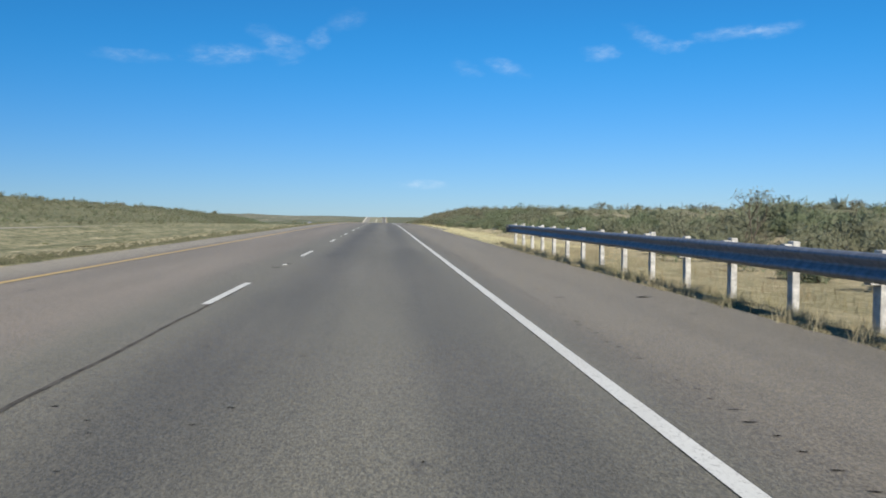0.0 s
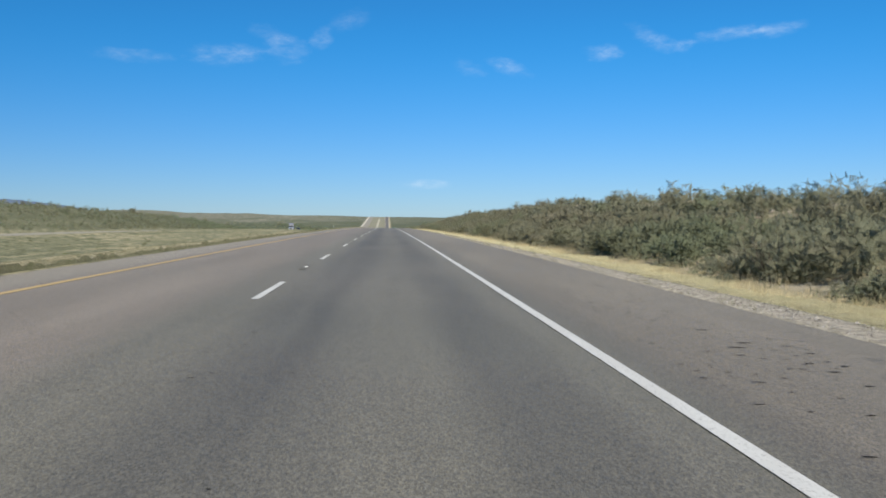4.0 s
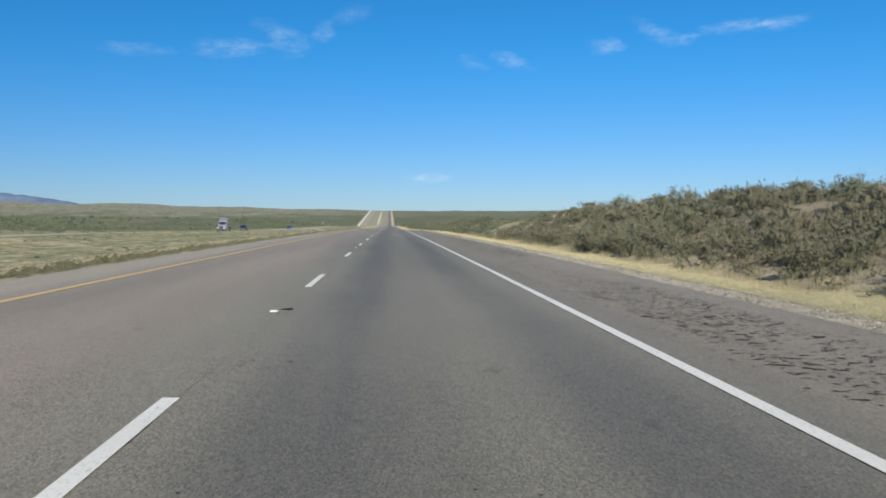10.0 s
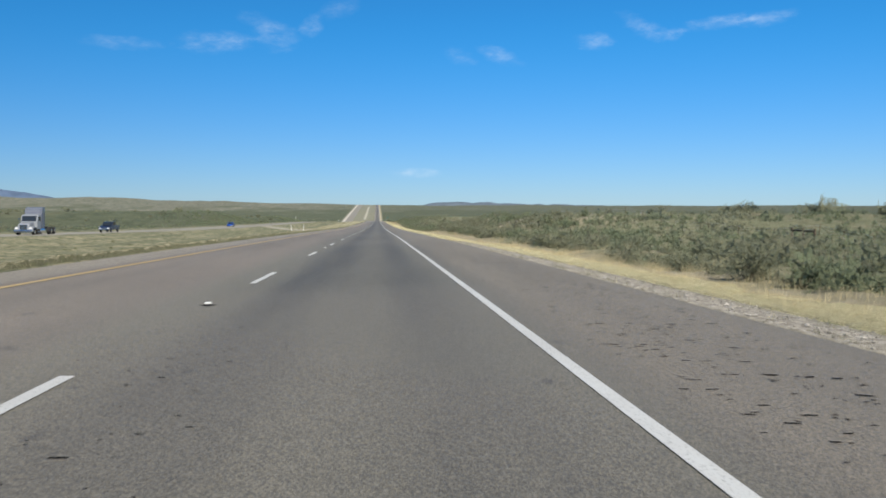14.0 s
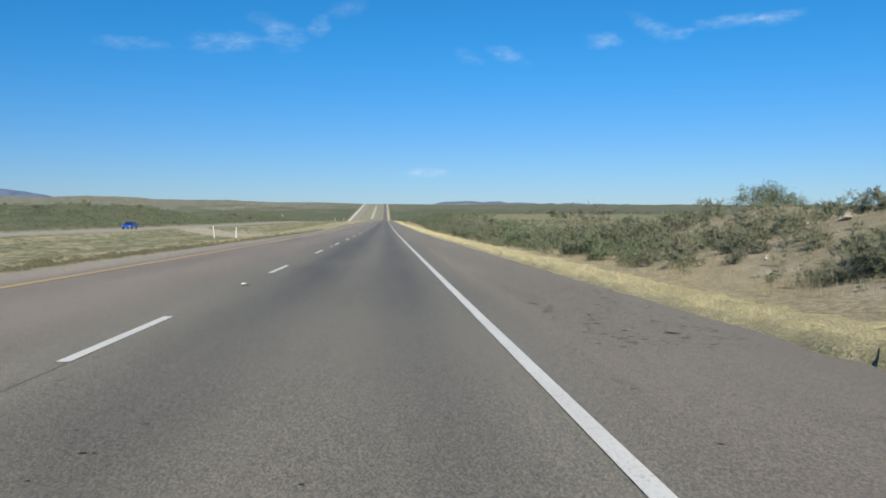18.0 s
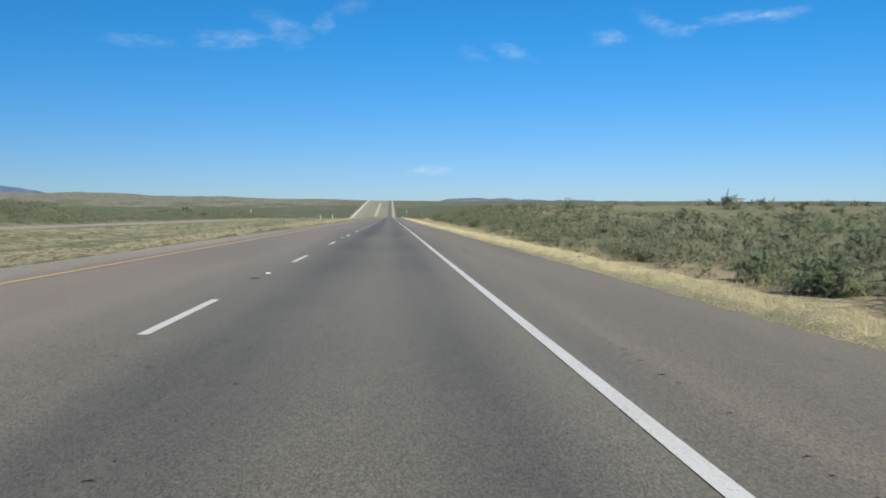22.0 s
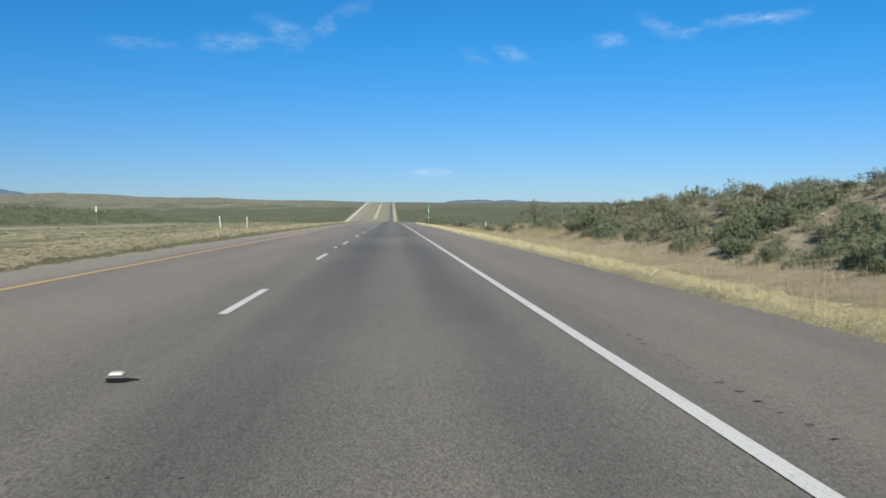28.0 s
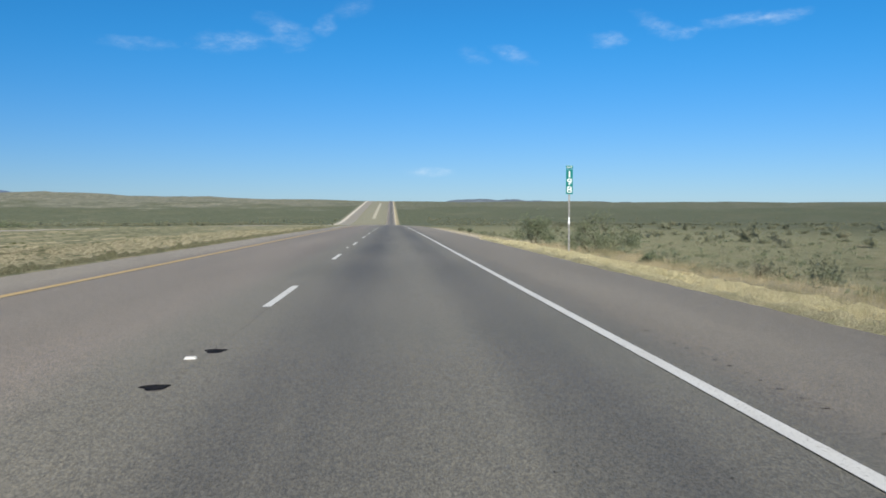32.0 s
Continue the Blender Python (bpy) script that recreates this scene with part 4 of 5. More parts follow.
def surface_wear():
    r = np.random.RandomState(7)
    rows = []
    for s0, s1, x0, x1, dens in ((62, 78, 4.3, 6.2, 3), (86, 96, 4.4, 5.9, 6), (96, 124, 4.35, 5.6, 13), (96, 124, 5.9, 6.2, 9), (124, 180, 4.4, 5.8, 1.2), (205, 262, 4.4, 5.6, 2.2), (262, 285, 4.5, 6.2, 4), (285, 318, 4.45, 6.1, 10),
                                 (318, 330, 4.4, 5.4, 3), (330, 372, 4.5, 6.3, 11), (372, 396, 4.4, 6.2, 8), (396, 452, 4.4, 6.3, 2.4),
                                 (452, 475, 4.4, 6.0, 3), (505, 530, 4.2, 5.8, 0.25), (548, 556, 4.6, 6.4, 2.5), (576, 600, 4.2, 6.2, 1.2), (10, 30, 4.0, 4.7, 1.0)):
        n = int((s1 - s0) * dens * (x1 - x0) * 10)
        s = r.uniform(s0, s1, n)
        x = r.uniform(x0, x1, n)
        keep = 0.55 * waves(x * 2, s * 0.6, 4.0, 31) > r.uniform(-1.4, 0.6, n)
        for xx, ss in zip(x[keep], s[keep]):
            w = r.gamma(2.2, 0.0105)
            rows.append((xx, ss, 0.010 + 1.0 * w, 0.008 + 0.30 * w * r.uniform(0.5, 1.3)))
    for edge0, edge1, xx in ((86, 118, 6.0), (250, 420, 4.35)):
        for s in np.arange(edge0, edge1, 0.17):
            if r.uniform() < 0.55:
                rows.append((xx + 0.15 * math.sin(s * 0.35) + r.normal() * 0.05, s, r.uniform(0.02, 0.09), r.uniform(0.01, 0.025)))
    marks("pock_marks", rows, M_GROOVE, "dark pock marks worn into the shoulder asphalt", seed=2)
    rows = []
    for s in np.arange(-10, 1010, 0.305):
        if r.uniform() < (0.8 if s > 560 or s < 40 else 0.25):
            rows.append((4.27 + 0.03 * math.sin(s * 0.05) + r.normal() * 0.015, s, r.uniform(0.02, 0.045), r.uniform(0.009, 0.018)))
    marks("groove_row", rows, M_GROOVE, "row of small dark grooves beside the edge line", seed=3)
    rows = []
    for s0, s1, dens in ((505, 545, 9), (560, 600, 9), (600, 780, 4), (85, 120, 0.6), (370, 470, 5), (865, 885, 3), (0, 960, 1.2)):
        n = int((s1 - s0) * dens)
        for _ in range(n):
            w = r.gamma(2.2, 0.006)
            rows.append((r.normal() * 0.45 + 0.7, r.uniform(s0, s1), 0.008 + w, 0.006 + 0.3 * w))
    for _ in range(4200):
        w = r.gamma(2.0, 0.0045)
        rows.append((r.uniform(-3.4, 3.5), r.uniform(0, 990), 0.006 + 0.7 * w, 0.005 + 0.3 * w))
    marks("dark_flecks", rows, M_GROOVE, "scattered dark flecks in the wheel track", seed=4)
    rows = [(5.0, 518.5, 0.27, 0.05), (5.55, 521.5, 0.24, 0.045), (5.1, 524.2, 0.1, 0.05), (5.15, 527.5, 0.12, 0.06), (6.0, 12.2, 0.12, 0.05)]
    marks("tar_streaks", rows, M_TAR, "short dark tar streaks on the shoulder", lift=0.005, sides=12, seed=5)
    # the seam along the lane joint
    V, F = [], []
    ss = np.arange(-20, 1000, 0.35)
    x = 0.05 + 0.012 * waves(ss * 0, ss, 5, 41) + 0.008 * waves(ss * 0, ss, 1.3, 42)
    w = 0.0008 + 0.0022 * np.clip(waves(ss * 0, ss, 30, 43) - 0.2, 0, 1.2)
    for a, b, c in ((-5, 13, 0.022), (628, 652, 0.010), (246, 262, 0.006), (895, 925, 0.002)):
        w = np.where((ss > a) & (ss < b), c, w)
    for i, (a, b, c) in enumerate(zip(ss, x, w)):
        V += [(b - c, a, rz_(b, a) + 0.003), (b + c, a, rz_(b, a) + 0.003)]
        if i:
            F.append((2 * i - 2, 2 * i - 1, 2 * i + 1, 2 * i))
    tagged(new("lane_seam", mesh_from("lane_seam", V, F, M_SEAM)), "thin dark seam between the two lanes", "road seam", kind="structure")


M_GROOVE = mat("dirt_filled_groove", flat((0.026, 0.024, 0.021), 0.45, 12), 0.95, spec=0.1)
M_SEAM = mat("seam_dirt", flat((0.08, 0.074, 0.065), 0.4, 6), 0.95, spec=0.1)
surface_wear()


# --- vehicles on the far carriageway
def wheel(parent, x, y, r, w):
    side = 1 if x > 0 else -1
    ob = part("wheel", rod_bm(r, w, (0, 0, 0), (0, 90, 0), 22, bevel=r * 0.14), M_RUBBER, parent, "black rubber tyre")
    ob.matrix_local = pose(x, y, r)
    part("rim", rod_bm(r * 0.6, 0.04, (side * (w / 2 + 0.005), 0, 0), (0, 90, 0), 16, r * 0.5, 0.008), M_CHROME, ob, "bright metal rim")


def truck(x, s):
    g = thing("truck", (x, s, gz(x, s) + 0.07), 0, "silver long-nosed tractor truck on the far carriageway", "truck")
    # nose towards -y
    part("chassis", box_bm(0.9, 8.6, 0.28, (0, 1.0, 0.85), 0.03), M_RUBBER, g, "black chassis rails")
    part("hood", profile_bm([(-3.3, 0.75), (-3.3, 1.35), (-3.1, 1.62), (-1.5, 1.85), (-1.5, 0.75)], 1.5, bevel=0.08), M_TRUCK, g)
    for sx in (-1, 1):
        bm = profile_bm([(-3.3, 0.55), (-3.25, 1.0), (-2.9, 1.22), (-2.2, 1.22), (-1.75, 1.0), (-1.7, 0.8), (-2.0, 1.05), (-2.5, 1.1), (-2.95, 0.95), (-3.05, 0.55)], 0.5, bevel=0.02)
        bmesh.ops.translate(bm, vec=(sx * 0.95, 0, 0), verts=bm.verts)
        part("fender", bm, M_TRUCK, g)
        part("headlight", box_bm(0.3, 0.12, 0.2, (sx * 0.92, -3.3, 1.02), 0.03), M_LENS, g, "clear glass headlight")
        part("fuel_tank", rod_bm(0.32, 1.6, (sx * 0.95, 0.1, 0.62), (90, 0, 0), 18, bevel=0.04), M_CHROME, g, "polished metal tank")
        part("exhaust_stack", rod_bm(0.07, 2.5, (sx * 1.1, 1.15, 2.6), (0, 0, 0), 12), M_CHROME, g)
        part("mirror", box_bm(0.12, 0.08, 0.5, (sx * 1.42, -1.1, 2.1), 0.02), M_CHROME, g)
        wheel(g, sx * 1.0, -2.45, 0.5, 0.3)
        for yy in (3.2, 4.5):
            wheel(g, sx * 0.95, yy, 0.5, 0.55)
    part("grille", box_bm(1.0, 0.06, 0.75, (0, -3.31, 1.12), 0.02), M_CHROME, g, "chrome radiator grille")
    part("bumper", box_bm(2.4, 0.22, 0.35, (0, -3.5, 0.6), 0.06), M_CHROME, g, "chrome bumper")
    part("cab", profile_bm([(-1.5, 0.8), (-1.5, 1.9), (-1.1, 2.75), (0.0, 2.9), (0.0, 0.8)], 2.2, bevel=0.06), M_TRUCK, g)
    part("windscreen", profile_bm([(-1.53, 1.95), (-1.18, 2.66), (-1.16, 2.64), (-1.5, 1.93)], 1.9), M_GLASS, g, "dark windscreen")
    for sx in (-1, 1):
        part("side_window", box_bm(0.02, 0.8, 0.6, (sx * 1.105, -0.65, 2.25), 0.005), M_GLASS, g, "dark side window")
    part("sleeper", profile_bm([(0.0, 0.8), (0.0, 2.9), (0.35, 3.75), (1.05, 3.85), (1.05, 0.8)], 2.3, bevel=0.06), M_FAIRING, g, "dark sleeper box with roof fairing")


def car(x, s, paint_mat, pickup, label):
    g = thing("pickup_truck" if pickup else "car", (x, s, gz(x, s) + 0.07), 0, label, "pickup" if pickup else "car")
    if pickup:
        side = [(-2.85, 0.5), (-2.85, 0.95), (-2.7, 1.12), (-1.3, 1.2), (2.85, 1.2), (2.85, 0.5)]
        roof = [(-1.35, 1.18), (-0.65, 1.85), (0.9, 1.88), (1.2, 1.18)]
        ys, r, w = (-1.8, 1.85), 0.4, 1.95
    else:
        side = [(-2.3, 0.35), (-2.3, 0.65), (-2.1, 0.82), (-0.9, 0.95), (1.6, 0.98), (2.3, 0.9), (2.35, 0.4)]
        roof = [(-1.0, 0.94), (-0.25, 1.42), (0.9, 1.44), (1.75, 0.97)]
        ys, r, w = (-1.4, 1.4), 0.33, 1.78
    part("body", profile_bm(side, w, bevel=0.06), paint_mat, g)
    cabin = profile_bm(roof, w * 0.86, bevel=0.05)
    part("cabin", cabin, paint_mat, g)
    (y0, z0), (y1, z1), (y2, z2), (y3, z3) = roof
    part("windscreen", profile_bm([(y0 + 0.04, z0 + 0.1), (y1 - 0.06, z1 - 0.05), (y1 - 0.1, z1 - 0.03), (y0 - 0.02, z0 + 0.1)], w * 0.76), M_GLASS, g, "dark windscreen")
    for sx in (-1, 1):
        bm = profile_bm([(y0 + 0.35, z0 + 0.08), (y1 + 0.1, z1 - 0.08), (y2 - 0.1, z2 - 0.08), (y3 - 0.35, z3 + 0.08)], 0.02)
        bmesh.ops.translate(bm, vec=(sx * w * 0.432, 0, 0), verts=bm.verts)
        part("side_window", bm, M_GLASS, g, "dark side window")
        part("headlight", box_bm(0.32, 0.1, 0.16, (sx * w * 0.36, side[0][0] + 0.02, side[1][1] - 0.12), 0.03), M_LENS, g, "clear glass headlight")
        part("mirror", box_bm(0.16, 0.1, 0.13, (sx * (w * 0.5 + 0.08), y0 + 0.35, z0 + 0.12), 0.03), paint_mat, g)
        for yy in ys:
            wheel(g, sx * (w / 2 - 0.1), yy, r, 0.24)
    part("grille", box_bm(w * 0.45, 0.05, 0.2, (0, side[0][0] - 0.01, side[1][1] - 0.15), 0.02), M_CHROME, g, "chrome grille")
    part("bumper", box_bm(w * 0.96, 0.2, 0.2, (0, side[0][0] - 0.03, side[0][1] + 0.12), 0.05), M_CHROME if pickup else paint_mat, g)


truck(-45.4, 544)
car(-45.6, 578, M_DARKPAINT, True, "dark blue pickup truck on the far carriageway")
car(-45.6, 704, M_BLUE, False, "blue car on the far carriageway beyond the median")


# --- distant mountain, with haze blue put into its colour
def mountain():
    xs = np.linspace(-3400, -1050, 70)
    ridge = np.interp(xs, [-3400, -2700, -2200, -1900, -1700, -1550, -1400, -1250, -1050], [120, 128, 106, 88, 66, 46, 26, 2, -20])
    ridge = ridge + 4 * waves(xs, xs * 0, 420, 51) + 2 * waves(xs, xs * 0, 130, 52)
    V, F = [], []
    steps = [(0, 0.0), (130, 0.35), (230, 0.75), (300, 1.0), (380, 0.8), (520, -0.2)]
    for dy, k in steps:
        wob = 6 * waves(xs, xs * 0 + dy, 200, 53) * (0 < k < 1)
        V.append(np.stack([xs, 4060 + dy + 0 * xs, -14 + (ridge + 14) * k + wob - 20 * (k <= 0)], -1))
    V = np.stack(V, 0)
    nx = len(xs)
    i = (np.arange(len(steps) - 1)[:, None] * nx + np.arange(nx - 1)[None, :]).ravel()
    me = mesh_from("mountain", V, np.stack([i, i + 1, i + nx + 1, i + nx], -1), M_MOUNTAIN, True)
    tagged(new("mountain", me), "low mountain ridge on the far horizon, tinted blue for haze", "mountain", kind="structure")


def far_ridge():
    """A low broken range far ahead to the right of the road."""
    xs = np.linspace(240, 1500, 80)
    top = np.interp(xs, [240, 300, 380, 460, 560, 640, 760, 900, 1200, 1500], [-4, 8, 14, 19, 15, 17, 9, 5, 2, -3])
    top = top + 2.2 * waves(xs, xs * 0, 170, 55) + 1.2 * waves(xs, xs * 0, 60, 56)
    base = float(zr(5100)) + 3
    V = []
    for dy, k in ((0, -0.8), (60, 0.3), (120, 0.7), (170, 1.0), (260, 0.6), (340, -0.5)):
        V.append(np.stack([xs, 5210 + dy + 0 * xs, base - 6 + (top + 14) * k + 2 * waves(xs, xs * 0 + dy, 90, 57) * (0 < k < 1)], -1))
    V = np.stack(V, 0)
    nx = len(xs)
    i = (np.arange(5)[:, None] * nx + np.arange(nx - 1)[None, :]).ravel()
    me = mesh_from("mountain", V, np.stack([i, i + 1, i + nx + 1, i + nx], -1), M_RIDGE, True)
    tagged(new("mountain", me), "low broken range on the horizon ahead, tinted grey-blue for haze", "mountain", kind="structure")


# the blue of distance haze is painted into both base colours
M_RIDGE = mat("haze_grey_slopes", flat((0.125, 0.15, 0.175), 0.2, 0.012), 1.0, spec=0.0)
M_MOUNTAIN = mat("haze_blue_slopes", flat((0.105, 0.145, 0.21), 0.2, 0.01), 1.0, spec=0.0)
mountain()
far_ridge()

# ---------------------------------------------------------------- plants
def rot_z(a):
    c, s = np.cos(a), np.sin(a)
    return c, s


def leaf_cloud(r, n, lobes, radius, height, leaf, droop=0.3, hollow=0.55):
    """n pointed leaf sprigs on the shells of several lobes; returns n x 3 x 3 corners."""
    cent = np.stack([r.uniform(-1, 1, lobes) * radius * 0.62, r.uniform(-1, 1, lobes) * radius * 0.62,
                     height * r.uniform(0.12, 0.68, lobes)], -1)
    rad = r.uniform(0.34, 0.6, lobes) * radius
    pick = r.choice(lobes, n, p=rad ** 2 / (rad ** 2).sum())
    d = r.normal(size=(n, 3))
    d[:, 2] = d[:, 2] * 0.9 + 0.25
    d /= np.linalg.norm(d, axis=1, keepdims=True)
    dist = rad[pick] * (hollow + (1.12 - hollow) * r.uniform(0, 1, n) ** 0.6)
    p = cent[pick] + d * dist[:, None] * np.array([1, 1, min(1.0, height / radius * 0.62)])
    p[:, 2] = np.clip(p[:, 2], 0.03, None)
    ax = d + r.normal(size=(n, 3)) * 0.7 + np.array([0, 0, 0.5 - droop])
    ax /= np.linalg.norm(ax, axis=1, keepdims=True)
    sd = np.cross(ax, r.normal(size=(n, 3)))
    sd /= np.linalg.norm(sd, axis=1, keepdims=True) + 1e-9
    L = (leaf * r.uniform(0.6, 1.5, n))[:, None]
    W = L * r.uniform(0.3, 0.5, n)[:, None]
    return np.stack([p - ax * L * 0.5 + sd * W * 0.8, p + ax * L * 0.75, p - ax * L * 0.5 - sd * W * 0.8], 1)


def stems(r, n, radius, height, thick=0.02, sway=0.25):
    """n thin tapered bent stems from the base; returns quads n*k x 4 x 3."""
    out = []
    for _ in range(n):
        a = r.uniform(0, 6.283)
        reach = radius * r.uniform(0.2, 0.9)
        top = np.array([math.cos(a) * reach, math.sin(a) * reach, height * r.uniform(0.6, 1.0)])
        pts = [np.zeros(3), top * np.array([0.35, 0.35, 0.45]) + r.normal(size=3) * radius * sway * 0.3, top]
        w0 = thick * r.uniform(0.7, 1.3)
        for j, (p, q) in enumerate(zip(pts, pts[1:])):
            wa, wb = w0 * (1 - 0.45 * j), w0 * (1 - 0.45 * (j + 1))
            for u in (np.array([1, 0, 0]), np.array([0, 1, 0])):
                out.append([p - u * wa, p + u * wa, q + u * wb, q - u * wb])
    return np.array(out)


def quads_mesh(name, q, material):
    q = np.asarray(q, float)
    n = q.shape[1]
    return mesh_from(name, q.reshape(-1, 3), np.arange(len(q) * n).reshape(-1, n), material)


def spread(kinds, place, name, material, label, category):
    """Join copies of quad clouds at rows x, s, z, scale, turn, kind into one stuff object."""
    chunks = []
    P = np.asarray(place, float)
    for kk, q in enumerate(kinds):
        rows = P[P[:, 5] == kk]
        if not len(rows):
            continue
        c, s = rot_z(rows[:, 4])
        v = q.reshape(-1, 3)[None] * rows[:, 3][:, None, None]
        x = v[..., 0] * c[:, None] - v[..., 1] * s[:, None] + rows[:, 0][:, None]
        y = v[..., 0] * s[:, None] + v[..., 1] * c[:, None] + rows[:, 1][:, None]
        z = v[..., 2] + rows[:, 2][:, None]
        chunks.append(np.stack([x, y, z], -1).reshape(-1, 3))
    V = np.concatenate(chunks)
    n = kinds[0].shape[1]
    ob = new(name, mesh_from(name, V, np.arange(len(V)).reshape(-1, n), material))
    return tagged(ob, label, category, kind="stuff")


R = np.random.RandomState(12)
SHRUB_SHAPES = [(0.75, 0.95, 8), (0.9, 1.1, 9), (0.6, 0.8, 6), (1.05, 1.25, 11), (0.8, 1.35, 9), (0.7, 0.7, 7)]
near_kinds = [(leaf_cloud(R, 1150, lo + 5, ra, he, 0.135), stems(R, 16, ra, he * 0.9, 0.013)) for ra, he, lo in SHRUB_SHAPES]
close_kinds = [leaf_cloud(R, 240, lo + 5, ra, he, 0.19) for ra, he, lo in SHRUB_SHAPES]
mid_kinds = [leaf_cloud(R, 88, lo + 4, ra, he, 0.29) for ra, he, lo in SHRUB_SHAPES]
low_kinds = [leaf_cloud(R, 46, lo, ra, he, 0.35) for ra, he, lo in SHRUB_SHAPES]
far_kinds = [leaf_cloud(R, 24, 5, ra * 1.2, he, 0.8, hollow=0.4) for ra, he, lo in SHRUB_SHAPES]
twig_kinds = [stems(R, 34, 0.9, 1.25, 0.009, 0.6), stems(R, 26, 0.7, 1.6, 0.009, 0.5)]


def cover(s):
    """How thick the brush stands along the right side, 0 to 1."""
    return np.interp(s, [-20, 0, 60, 110, 180, 370, 388, 408, 422, 480, 505, 520, 560, 590, 612, 690, 725, 745, 775, 810, 870, 900, 925, 1010],
                     [1.0, 1.0, 0.95, 1.0, 0.95, 0.8, 0.5, 0.5, 0.95, 0.8, 0.65, 0.72, 0.75, 0.8, 0.95, 0.95, 0.85, 0.8, 0.85, 0.95, 0.95, 0.9, 0.75, 0.1])


def first_row(s):
    """Where the brush begins, to the right of the road."""
    return np.interp(s, [-20, 20, 45, 80, 120, 200, 380, 420, 500, 560, 600, 700, 760, 850, 905, 930, 1010],
                     [9.8, 10.3, 13.0, 12.5, 11.6, 11.2, 11.4, 11.6, 12.4, 12.0, 10.3, 10.5, 12.3, 12.6, 13.5, 12.0, 11.0])


def plant_shrubs():
    r = np.random.RandomState(77)
    proto = []
    for (ra, he, lo), (leaves, st) in zip(SHRUB_SHAPES, near_kinds):
        for m_leaf, tone in ((M_LEAF, "grey-green"), (M_LEAF2, "green")):
            proto.append((quads_mesh("crown", leaves, m_leaf), quads_mesh("woody_stem", st, M_TWIG), tone))
    n = 17000
    pick = r.uniform(0, 1, n)
    s = np.where(pick < 0.19, r.uniform(125, 385, n), np.where(pick < 0.275, r.uniform(-10, 125, n), np.where(pick < 0.34, r.uniform(505, 605, n), np.where(pick < 0.44, r.uniform(780, 918, n), r.uniform(-20, 1090, n)))))
    x = first_row(s) + np.where(r.uniform(0, 1, n) < 0.6, r.uniform(0, 9, n), r.gamma(1.3, 13.0, n))
    keep = r.uniform(0, 1, n) < cover(s) * np.clip(0.72 + 0.45 * waves(x, s, 13, 61), 0.05, 1)
    hidden = (x > 36) & (np.interp(s, [a for a, _ in BANK_R], [b for _, b in BANK_R]) > 0.6)
    keep &= ~((x > 16.5) & (s > 140) & (s < 900) & (np.interp(s, [a for a, _ in BANK_R], [b for _, b in BANK_R]) > 1.2) & (r.uniform(0, 1, n) < np.where(s < 400, 0.1, 0.4)))
    keep &= (x < 62) & ~hidden & ~((x > 15) & (s > 905) & (r.uniform(0, 1, n) < 0.45))
    s, x = s[keep], x[keep]
    size = r.gamma(9, 0.1, len(s)) * np.interp(s, [0, 50, 70, 92, 104, 125, 165, 200, 370, 390, 415, 440, 505, 560, 700, 730, 750, 780, 905, 930], [0.8, 0.75, 0.62, 0.66, 0.82, 1.1, 1.15, 0.95, 0.9, 0.62, 0.75, 0.95, 0.8, 0.85, 0.85, 0.75, 0.95, 0.9, 0.85, 0.75])
    size = np.clip(0.8 * size, 0.35, 1.5)
    fresh = waves(x, s, 30, 62) > np.interp(s, [0, 90, 150, 380, 560, 1000], [-0.6, -0.3, 0.45, 0.55, -0.1, 0.0])
    z = land(x, s) - 0.05
    turn = r.uniform(0, 6.283, len(s))
    kind = r.randint(0, 6, len(s))
    order = np.argsort(x - first_row(s) + r.uniform(0, 1.2, len(s)))
    singles = order[:300]
    rest = order[300:]
    for i in singles:
        crown, st, tone = proto[int(kind[i]) * 2 + int(fresh[i])]
        ob = new("shrub")
        ob.matrix_world = pose(float(x[i]), float(s[i]), float(z[i]), 0, 0, math.degrees(turn[i])) @ Matrix.Diagonal((*([float(size[i])] * 3), 1))
        tagged(ob, ("%s shrub with thin grey stems at the edge of the verge" % tone) if size[i] < 1.1 else
               ("large dense %s shrub at the edge of the verge" % tone), "shrub", "roadside shrubs")
        for nm, me in (("crown", crown), ("woody_stem", st)):
            c = new(nm, me)
            c.parent = ob
    rows = np.stack([x, s, z, size, turn, kind], -1)[rest]
    fr = fresh[rest]
    behind = rows[:, 0] - first_row(rows[:, 1])
    close, near = behind < 4.5, (behind >= 4.5) & (behind < 13.0)
    for tone, m_leaf, sel in (("grey-green", M_LEAF, ~fr), ("fresh green", M_LEAF2, fr)):
        spread(mid_kinds, rows[sel & near], "brush", m_leaf, "dense %s desert brush on the banks" % tone, "brush")
        spread(close_kinds, rows[sel & close], "brush", m_leaf, "fine-leaved %s desert brush along the verge" % tone, "brush")
        spread(low_kinds, rows[sel & ~near & ~close], "brush", m_leaf, "%s desert brush behind the first rows" % tone, "brush")
    tw = rows[r.uniform(0, 1, len(rows)) < 0.07].copy()
    tw[:, 5] = r.randint(0, 2, len(tw))
    tw[:, 3] *= r.uniform(0.8, 1.15, len(tw))
    spread(twig_kinds, tw, "dry_twigs", M_TWIG, "bare grey twigs standing among the brush", "twigs")


